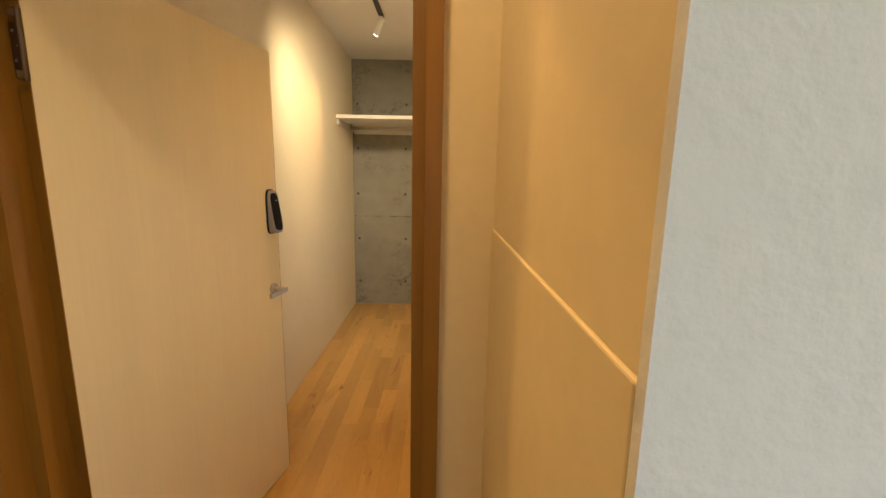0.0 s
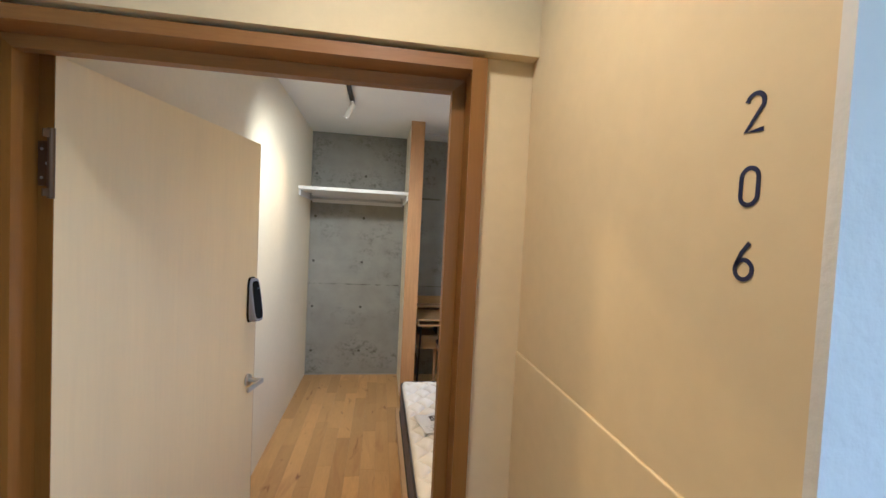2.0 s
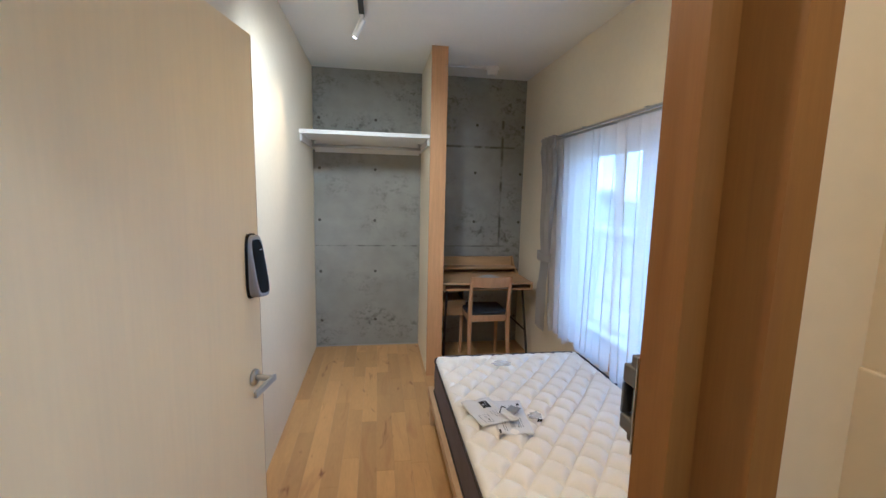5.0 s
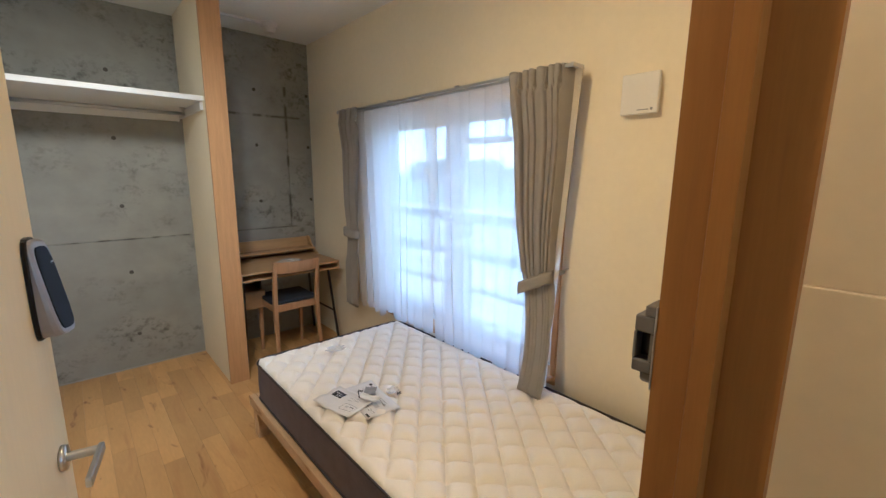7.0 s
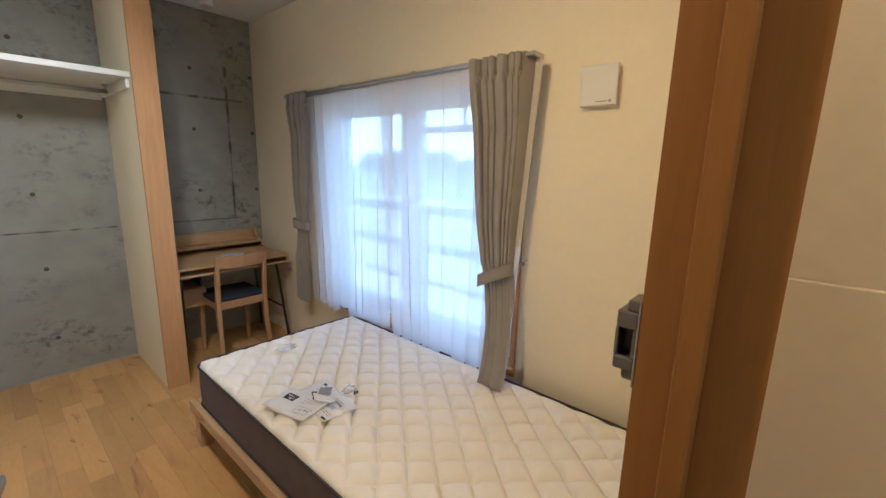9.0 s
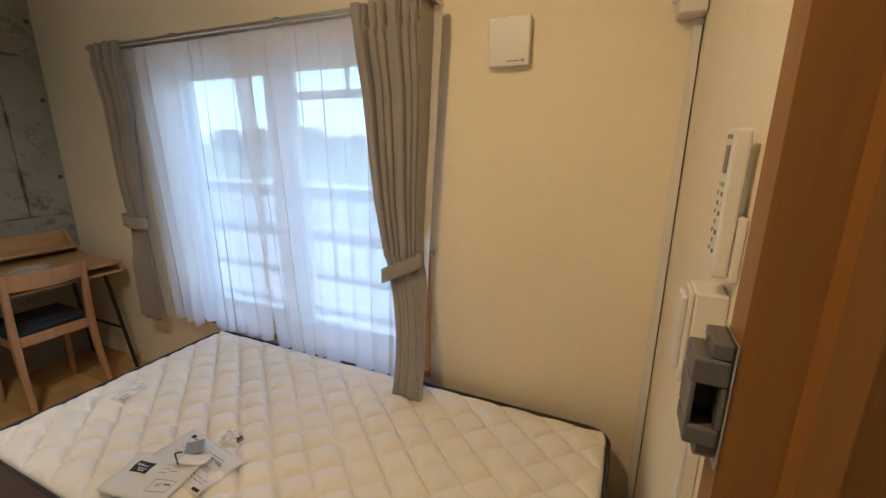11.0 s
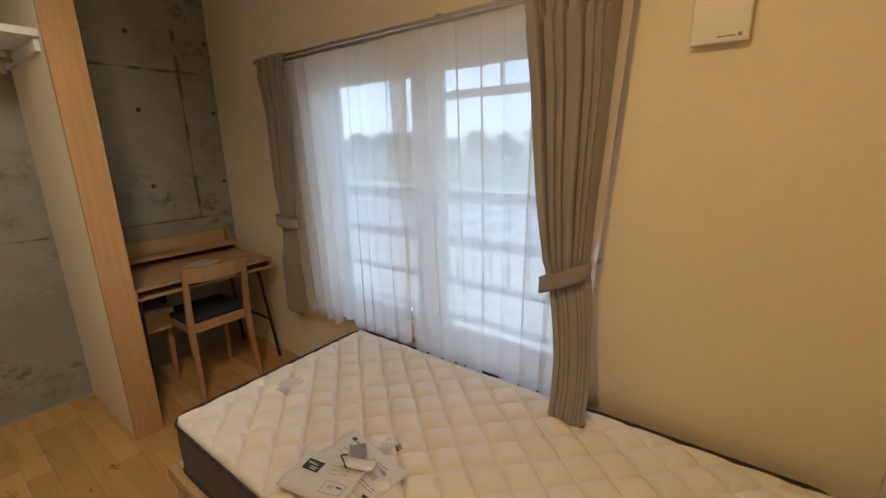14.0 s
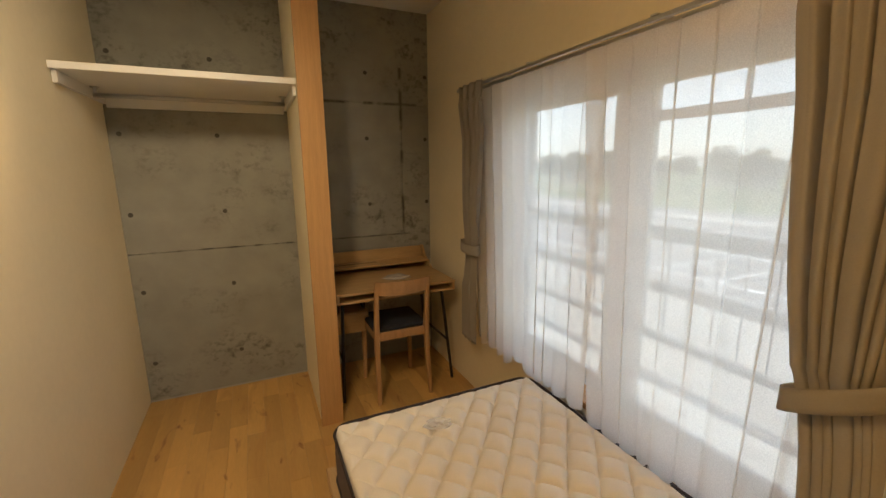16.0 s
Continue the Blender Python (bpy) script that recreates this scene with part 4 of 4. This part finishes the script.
def drape(name, label, x, top, tie, bottom, zs, folds, depth, seed, mat, side):
    """A tied curtain: (y0, y1) at the top, at the tie and at the hem."""
    z_top, z_tie, z_bot = zs
    rnd = random.Random(seed)
    ph = [rnd.uniform(-0.5, 0.5) for _ in range(int(folds) + 3)]

    def width(z):
        if z > z_tie:
            f = (z_top - z) / (z_top - z_tie)
            k = f ** (1.35 if side < 2.5 else 0.6)
            return [top[i] + (tie[i] - top[i]) * k for i in (0, 1)]
        f = (z_tie - z) / (z_tie - z_bot)
        k = 1 - (1 - f) ** 2
        return [tie[i] + (bottom[i] - tie[i]) * k for i in (0, 1)]

    def place(u, v):
        z = z_bot + (z_top - z_bot) * v
        y0, y1 = width(z)
        near = math.exp(-(((z - z_tie) / 0.16) ** 2))
        i = u * folds
        w = 2 * math.pi * (i + 0.55 * noise.noise(Vector((i * 0.7, 0.35 * z, seed * 3))) + 0.15 * ph[int(i) % len(ph)] * math.sin(math.pi * (i % 1)))
        amp = depth * (1 - 0.45 * near) * (0.75 + 0.35 * noise.noise(Vector((i * 0.9, z * 0.8, seed))))
        if z < z_tie:
            amp *= 0.34
        s = (w / (2 * math.pi)) % 1
        groove = math.exp(-(((s - 0.5) / 0.11) ** 2))
        wave = -0.70 + 1.9 * groove + 0.22 * math.sin(2 * math.pi * s + 2 * z + seed)
        # pinch pleats: gathered a hand below the top, fanned out in three above
        drop = z_top - z
        pinch = math.exp(-(((drop - 0.085) / 0.025) ** 2))
        fan = max(0.0, min(1.0, (0.10 - drop) / 0.03))
        three = math.exp(-(((s - 0.5) / 0.22) ** 2)) * math.cos(6 * math.pi * (s - 0.5))
        wave = wave * (1 - fan) + fan * (0.1 - 1.0 * three - 0.5 * math.cos(2 * math.pi * s))
        wave -= 0.9 * pinch * groove
        yy = y0 + (y1 - y0) * (u + 0.10 / folds * math.sin(2 * math.pi * s) * (1 - 0.5 * near) - 0.10 / folds * pinch * math.sin(2 * math.pi * s))
        xx = x + amp * wave + 0.012 * near
        xx -= 0.034 * min(1.0, max(0.0, 1 - (drop - 0.05) / 0.25))      # the head hangs in front of the rail
        # the outer edge is hooked back to the wall
        out = u if side < 2.5 else 1 - u
        back = max(0.0, 1 - out / 0.12) ** 1.4 * (1 - 0.5 * near) * (1.0 if z > z_tie else max(0.0, 1 - (z_tie - z) / 0.25))
        xx += (1.245 - xx) * back
        if side < 2.5 and z < z_tie:
            xx -= 0.105 * ((z_tie - z) / (z_tie - z_bot)) ** 2
        hem = 0.007 * math.sin(w + 0.8) * (1 - v) ** 6
        return (xx, yy, z + hem + fan * (0.003 * math.sin(w + 2.0) + 0.006 * noise.noise(Vector((i * 1.4, 5, seed)))))

    root = thing(name, label, "curtain", "linen curtains")
    ob = part("cloth", sheet(int(folds * 44), 90, place), mat, root, "", True)
    thicken(ob, 0.0015)
    # tie-back band
    y0, y1 = tie
    cy, ry = (y0 + y1) / 2, (y1 - y0) / 2 + 0.012
    hx, hy = 1.272, side

    def band(u, v):
        a = 2 * math.pi * u
        yy, xx = cy + ry * math.cos(a), x + 0.004 + (depth * 0.95 + 0.014) * math.sin(a)
        sag = (0.100 if side < 2.5 else 0.015) * (yy - hy) / 0.2 * (1 if hy < cy else -1)
        return (xx, yy, z_tie - 0.032 + 0.064 * v - sag + 0.012)

    thicken(part("tieback", sheet(40, 4, band), mat, root, "fabric tie-back band", True), 0.003)
    tail = sheet(10, 4, lambda u, v: (x + 0.03 + (hx - x - 0.03) * u, (y0 if hy < cy else y1) + (hy - (y0 if hy < cy else y1)) * u, z_tie - 0.022 + 0.044 * v * (1 - 0.6 * u) + 0.014 * u + 0.016))
    thicken(part("tieback_tail", tail, mat, root, "", True), 0.003)
    part("hook", rod((1.2995, hy, z_tie + 0.03), (1.262, hy, z_tie + 0.03), 0.004, seg=10), WHITE_PLASTIC, root, "small wall hook")
    return root


drape("curtain", "taupe linen curtain gathered and tied back to the wall", 1.170, (1.800, 2.108), (1.858, 2.025), (1.795, 1.932), (2.013, 1.055, 0.482), 6.5, 0.034, 3, CURTAIN, 1.835)
drape("curtain", "taupe linen curtain tied back in the corner by the desk", 1.175, (3.530, 3.850), (3.655, 3.835), (3.650, 3.835), (2.016, 1.060, 0.450), 4.5, 0.026, 8, CURTAIN, 3.850)


def sheer(y0, y1, b0, b1, hem0, hem1, pleats, seed, shift, label):
    """A hanging sheer whose narrow pleats fold the cloth into three layers."""
    rnd = random.Random(seed)
    marks = [0.0]
    for _ in range(pleats):
        marks.append(marks[-1] + rnd.uniform(0.75, 1.3))
    marks = [m / marks[-1] for m in marks]
    lean = [rnd.uniform(-1, 1) for _ in marks]
    tucked = [rnd.random() < 0.45 for _ in marks]

    def place(u, v):
        f = 1 - v
        i = u * pleats * 0.99999
        k, s = int(i), i % 1
        n1 = noise.noise(Vector((k * 0.77, v * 1.1, seed)))
        n2 = noise.noise(Vector((k * 1.9 + 5, v * 2.3, seed + 9)))
        back = max(0.02, 0.14 + 0.10 * n1 + 0.08 * lean[k]) if tucked[k] else 0.004      # share of the pitch that lies threefold
        if s < 0.60:
            g, out = s / 0.60, 0.0
        elif s < 0.80:
            g, out = 1 - back * (s - 0.60) / 0.20, math.sin((s - 0.60) / 0.20 * math.pi / 2)
        else:
            g, out = 1 - back + back * (s - 0.80) / 0.20, math.cos((s - 0.80) / 0.20 * math.pi / 2)
        drift = 0.7 * f * noise.noise(Vector((k * 0.6, v * 0.7, seed + 30))) * math.sin(math.pi * min(1, u * 6)) * math.sin(math.pi * min(1, (1 - u) * 6) / 2 + 0.0001)
        q = marks[k] + (marks[k + 1] - marks[k]) * g + drift / pleats
        y = (y0 + (y1 - y0) * q) * v + (b0 + (b1 - b0) * q) * f
        bow = math.sin(math.pi * min(1.0, s / 0.60))
        x = 1.226 - (0.010 + 0.006 * f) * out * min(1.0, back / 0.06) - (0.010 + 0.014 * f) * bow * (0.6 + 0.8 * n2) + 0.004 * n1
        # a second soft crease between the pleats, stronger lower down
        y += 0.010 * f * math.sin(2 * math.pi * s + 3 * n1) * bow
        z = (hem0 + (hem1 - hem0) * q) * f + 1.995 * v
        z += f ** 6 * (0.020 * out - 0.034 * bow * (0.6 + n2) + 0.046 * noise.noise(Vector((k * 0.9, 4, seed))))
        return (x + shift, y, z)

    root = thing("sheer_curtain", label, "curtain", "sheer curtains")
    part("cloth", sheet(pleats * 30, 70, place), SHEER, root, "", True)
    for a0, a1 in ((0.0, 0.012), (0.985, 0.99999)):
        part("side_hem", sheet(4, 70, lambda u, v: tuple(Vector(place(a0 + (a1 - a0) * u, v)) + Vector((-0.002, 0, 0)))), SHEER, root, "double sewn edge", True)
    return root


sheer(2.740, 3.80, 2.775, 3.68, 0.488, 0.480, 10, 2, 0.0, "thin white sheer curtain hanging before the window glass")
sheer(1.776, 2.86, 1.872, 2.735, 0.455, 0.470, 10, 5, -0.014, "thin white sheer curtain with a wavy hem before the window")

# ---------------------------------------------------------------- fittings on the walls
vent = thing("ventilation_cover", "square white ventilation cover on the wall", "ventilation cover")
part("base", box(1.279, 1.2995, 1.478, 1.616, 1.796, 1.942, 0.004, 3), WHITE_PLASTIC, vent)
part("front_plate", box(1.263, 1.2785, 1.472, 1.622, 1.788, 1.948, 0.005, 3), WHITE_PLASTIC, vent)
part("printed_mark", box(1.2622, 1.2629, 1.490, 1.500, 1.800, 1.810), PAPER_GREY, vent)
part("printed_mark", box(1.2622, 1.2629, 1.506, 1.552, 1.802, 1.806), PAPER_GREY, vent)

duct = thing("cable_duct", "white plastic cable duct running up the wall corner", "cable duct")
part("channel", box(1.283, 1.2995, SY + 0.006, SY + 0.030, 0.0, 1.872, 0.002), WHITE_PLASTIC, duct)
part("lid", box(1.279, 1.2828, SY + 0.005, SY + 0.031, 0.0, 1.870, 0.0015), WHITE_PLASTIC, duct)
# Grey strip in the gap, coloured as the shade there.
part("backing", box(1.294, 1.2995, SY + 0.0005, SY + 0.0055, 0.0, 1.872), GREY_PLASTIC, duct, "grey strip coloured for the shade in the gap beside the duct")
jb = thing("junction_box", "white plastic junction box high in the wall corner", "junction box")
part("body", box(1.222, 1.2995, SY + 0.002, SY + 0.078, 1.888, 2.06, 0.006, 3), WHITE_PLASTIC, jb)
part("cover", box(1.214, 1.2216, SY + 0.004, SY + 0.076, 1.890, 2.058, 0.003), WHITE_PLASTIC, jb)
part("lug", box(1.270, 1.2995, SY + 0.0785, SY + 0.092, 1.935, 1.965, 0.003), WHITE_PLASTIC, jb)
part("collar", box(1.276, 1.2995, SY + 0.003, SY + 0.034, 1.8725, 1.8875, 0.002), WHITE_PLASTIC, jb)

BX0, BX1, BY, BZ0, BZ1 = 0.414, 0.486, 1.010, 1.156, 1.309
sw = thing("switch_box", "cream surface-mounted switch box on the wall", "switch")
part("back_box", box(BX0, BX1, SY + 0.0005, BY - 0.010, BZ0, BZ1, 0.004, 2), WHITE_PLASTIC, sw)
plate = part("cover_plate", box(BX0 + 0.001, BX1 - 0.001, BY - 0.0095, BY - 0.003, BZ0 + 0.003, BZ1 - 0.003, 0.002, 2), WHITE_PLASTIC, sw)
part("rocker", box(BX0 + 0.012, BX1 - 0.012, BY - 0.0027, BY + 0.006, BZ0 + 0.020, BZ1 - 0.014, 0.002), WHITE_PLASTIC, plate)
part("knockout", box(BX0 - 0.0008, BX0 - 0.0001, SY + 0.002, SY + 0.024, BZ0 + 0.058, BZ0 + 0.106, 0.0004), WHITE_PLASTIC, sw, "moulded knock-out on the side")
d2 = thing("cable_duct", "short white cable duct below the switch box", "cable duct")
part("channel", box(0.419, 0.452, SY + 0.001, SY + 0.020, 0.0, BZ0 - 0.0005, 0.0015), WHITE_PLASTIC, d2)
part("lid", box(0.418, 0.453, SY + 0.0205, SY + 0.0245, 0.0, BZ0 - 0.0005, 0.001), WHITE_PLASTIC, d2)

remote = thing("remote_control", "white air conditioner remote in its wall holder", "remote control")
rx0, rx1, rz0, rz1 = 0.402, 0.447, 1.337, 1.545
part("holder", box(rx0 - 0.004, rx1 + 0.004, SY + 0.0005, SY + 0.012, rz0 - 0.004, rz0 + 0.09, 0.003), WHITE_PLASTIC, remote)
body_r = part("body", box(rx0, rx1, SY + 0.0125, SY + 0.034, rz0, rz1, 0.005, 3), WHITE_PLASTIC, remote)
part("display", box(rx0 + 0.010, rx1 - 0.010, SY + 0.0342, SY + 0.0352, rz1 - 0.060, rz1 - 0.022), GREY_PLASTIC, body_r, "grey display")
part("badge", box(rx0 + 0.008, rx1 - 0.008, SY + 0.0342, SY + 0.0350, rz1 - 0.014, rz1 - 0.008), GREY_PLASTIC, body_r)
GREEN = material("button_green", (0.25, 0.45, 0.12), 0.5)
YELLOW = material("button_yellow", (0.60, 0.52, 0.08), 0.5)
BLUE = material("button_blue", (0.18, 0.30, 0.42), 0.5)
for r in range(8):
    for c in range(2 if r in (0, 2) else 3):
        w = 0.012 if r else 0.015
        x = rx0 + 0.008 + c * (0.012 if r not in (0, 2) else 0.017)
        z = rz1 - 0.072 - r * 0.0135
        part("button", box(x, x + w - 0.005, SY + 0.0342, SY + 0.0362, z - 0.006, z, 0.0006), (GREEN, YELLOW)[c] if r == 0 else BLUE if (r, c) == (4, 1) else GREY_PLASTIC if (r + c) % 2 else WHITE_PAINT, body_r)

# ---------------------------------------------------------------- concrete wall pieces
for x0, x1, z0, z1 in ((WX0, WX1, -0.01, 1.027), (WX0, 1.066, 1.030, 2.032), (1.069, WX1, 1.030, 2.032), (WX0, WX1, 2.0355, CZ)):
    part("panel", box(x0 + 0.0005, x1 - 0.0005, NY, NY + 0.0118, z0, z1, 0.0012, 1), CONCRETE, north)


# Discs stand proud; their dark colour stands in for the recesses' shade.
def plug_mesh():
    bm = bmesh.new()
    rings = []
    for r, d in ((0.0145, 0.0), (0.0140, -0.0018), (0.0110, -0.0022), (0.0100, -0.0005)):
        rings.append([bm.verts.new((r * math.cos(2 * math.pi * k / 16), d, r * math.sin(2 * math.pi * k / 16))) for k in range(16)])
    for a, b in zip(rings, rings[1:]):
        for i in range(16):
            bm.faces.new((a[i], a[(i + 1) % 16], b[(i + 1) % 16], b[i]))
    bm.faces.new(rings[-1])
    bmesh.ops.recalc_face_normals(bm, faces=bm.faces)
    return mesh_of("tie_hole", bm, PLUG)


plug = plug_mesh()
for x in (-0.735, -0.207, 0.797, 1.272):
    for z in (0.272, 0.772, 1.281, 1.776, 2.245):
        p = new("tie_hole", plug)
        p.parent = north
        p.matrix_world = pose(x + 0.004 * math.sin(9 * z + x), NY, z, 0, 40 * z, 0)

structure("base_trim_concrete", box(WX0, 0.238, NY - 0.008, NY - 0.0005, -0.005, 0.008), CONCRETE_OUT, "thin pale sealing strip along the concrete wall", "trim")

# ---------------------------------------------------------------- floor planks
rnd = random.Random(11)
PW, PGAP = 0.0995, 0.00025
row_x = 0.013 - 9 * PW
while row_x < WX1 - 0.005:
    x = max(row_x, WX0)
    w = min(row_x + PW, WX1) - x
    y = 0.955 - rnd.uniform(0.0, 0.8)
    while y < NY:
        length = rnd.choice((0.4, 0.55, 0.65, 0.75, 0.9))
        a, b = max(y, 0.8585 if -0.79 < x < 0.2 else 0.955), min(y + length, NY)
        y += length
        if b - a < 0.02:
            continue
        p = new("plank", mesh_of("plank", box(-w / 2 + PGAP, w / 2 - PGAP, -(b - a) / 2 + PGAP, (b - a) / 2 - PGAP, -0.0135, 0.0, 0.0005, 1), FLOOR_WOOD))
        p.location = (x + w / 2, (a + b) / 2, 0.0003 * rnd.random())
        p.parent = floor
    row_x += PW

# ---------------------------------------------------------------- balcony and distance
GZ = -3.2
structure("balcony_slab", box(1.481, 2.62, 0.335, 9.0, -0.30, 0.02), CONCRETE_OUT, "plain concrete balcony floor", "balcony")
bal = tagged(new("balcony_railing"), "grey metal balcony railing with wide horizontal bars", "railing", kind="structure")
for z, h in ((1.06, 0.10), (0.70, 0.085), (0.36, 0.05)):
    part("bar", box(2.42, 2.47, 0.336, 9.0, z, z + h, 0.006), RAIL_PAINT, bal)
for k in range(2, 8):
    part("post", box(2.425, 2.465, -2.6 + 1.55 * k, -2.56 + 1.55 * k, 0.021, 1.099), RAIL_PAINT, bal)
for k in range(18, 70):
    part("baluster", box(2.441, 2.449, -2.45 + 0.16 * k, -2.442 + 0.16 * k, 0.411, 0.699), RAIL_PAINT, bal)
    part("baluster", box(2.441, 2.449, -2.45 + 0.16 * k, -2.442 + 0.16 * k, 0.786, 1.059), RAIL_PAINT, bal)
structure("ground", box(-150, 900, -600, 600, GZ - 0.5, GZ - 0.02), GRASS, "wide grassy ground", "ground")
structure("forecourt", box(3.0, 15.5, -40, 60, GZ - 0.019, GZ), GROUND, "pale sunlit concrete forecourt", "pavement")
structure("parking_lot", box(15.51, 34, -40, 60, GZ - 0.019, GZ), ASPHALT, "sunlit asphalt parking lot", "road")
structure("road", box(37, 43, -200, 200, GZ - 0.019, GZ), ASPHALT, "asphalt road beyond the parking lot", "road")
structure("pavement_strip", box(34, 37, -200, 200, GZ - 0.019, GZ + 0.12), CONCRETE_OUT, "pale concrete pavement with a kerb", "pavement")
mk = tagged(new("parking_markings"), "white painted parking bay lines", "road marking", kind="structure")
for row_x in (17, 23, 28.5):
    for k in range(26):
        part("line", box(row_x, row_x + 5, -30 + 2.6 * k, -30 + 2.6 * k + 0.14, GZ + 0.0005, GZ + 0.005), LINE_PAINT, mk)
    part("line", box(row_x - 0.16, row_x - 0.01, -30, 35, GZ + 0.0005, GZ + 0.005), LINE_PAINT, mk)


def tree(x, y, h, seed):
    rnd = random.Random(seed)
    t = thing("tree", "leafy green tree at the far edge of the field", "tree", "far trees")
    trunk = rod((x, y, GZ - 0.02), (x, y, GZ + h * 0.45), 0.22, 0.12, 8)
    for k in range(5):
        a = rnd.uniform(0, 6.28)
        add_rod(trunk, (x, y, GZ + h * rnd.uniform(0.28, 0.44)), (x + math.cos(a) * h * 0.24, y + math.sin(a) * h * 0.24, GZ + h * rnd.uniform(0.55, 0.8)), 0.08, 0.03, 6)
    part("trunk", trunk, BARK, t)
    vs, fs = [], []
    for k in range(700):
        d = Vector((rnd.gauss(0, 1), rnd.gauss(0, 1), rnd.gauss(0, 1))).normalized()
        r = h * 0.33 * rnd.uniform(0.35, 1.0) * (1 + 0.5 * noise.noise(d * 2 + Vector((seed, 0, 0))))
        c = Vector((x + d.x * r * 1.05, y + d.y * r * 1.05, GZ + h * 0.66 + d.z * r * 0.95))
        q = Euler((rnd.uniform(0, 6), rnd.uniform(0, 6), rnd.uniform(0, 6))).to_matrix()
        s = h * 0.035
        i = len(vs)
        vs += [c + q @ Vector(p) * s for p in ((-1, -0.6, 0), (1, -0.6, 0.2), (1.1, 0.6, 0), (-0.9, 0.7, 0.2))]
        fs.append((i, i + 1, i + 2, i + 3))
    me = bpy.data.meshes.new("crown")
    me.from_pydata(vs, [], fs)
    me.materials.append(LEAF)
    ob = new("crown", me)
    ob.parent = t


rnd = random.Random(5)
for k in range(34):
    tree(60 + rnd.uniform(0, 26), -55 + 4.8 * k + rnd.uniform(-1.5, 1.5), rnd.uniform(5.5, 9.0), k)


def house(x, y, w, d, h, turn):
    r = thing("house", "pale distant two-storey house with a dark pitched roof", "house", "far houses")
    r.matrix_world = pose(x, y, GZ, 0, 0, turn)
    part("wall", box(-d / 2, d / 2, -w / 2, w / 2, 0, h), FACADE, r)
    part("roof", prism([(-d / 2 - 0.5, h), (d / 2 + 0.5, h), (0, h + 1.8)], "y", -w / 2 - 0.5, w / 2 + 0.5), ROOF, r)
    for z in (0.9, 3.5):
        for k in (-0.3, 0.0, 0.3):
            wd = part("window", box(-d / 2 - 0.04, -d / 2 - 0.001, k * w - 0.6, k * w + 0.6, z, z + 1.2), GLOSS_BLACK, r)
            part("frame", box(-d / 2 - 0.06, -d / 2 - 0.041, k * w - 0.03, k * w + 0.03, z, z + 1.2), WHITE_PAINT, wd)


house(86, 96, 9, 7, 5.0, 8)
house(98, 58, 10, 8, 4.6, -5)
house(92, 84, 8, 7, 4.6, 3)
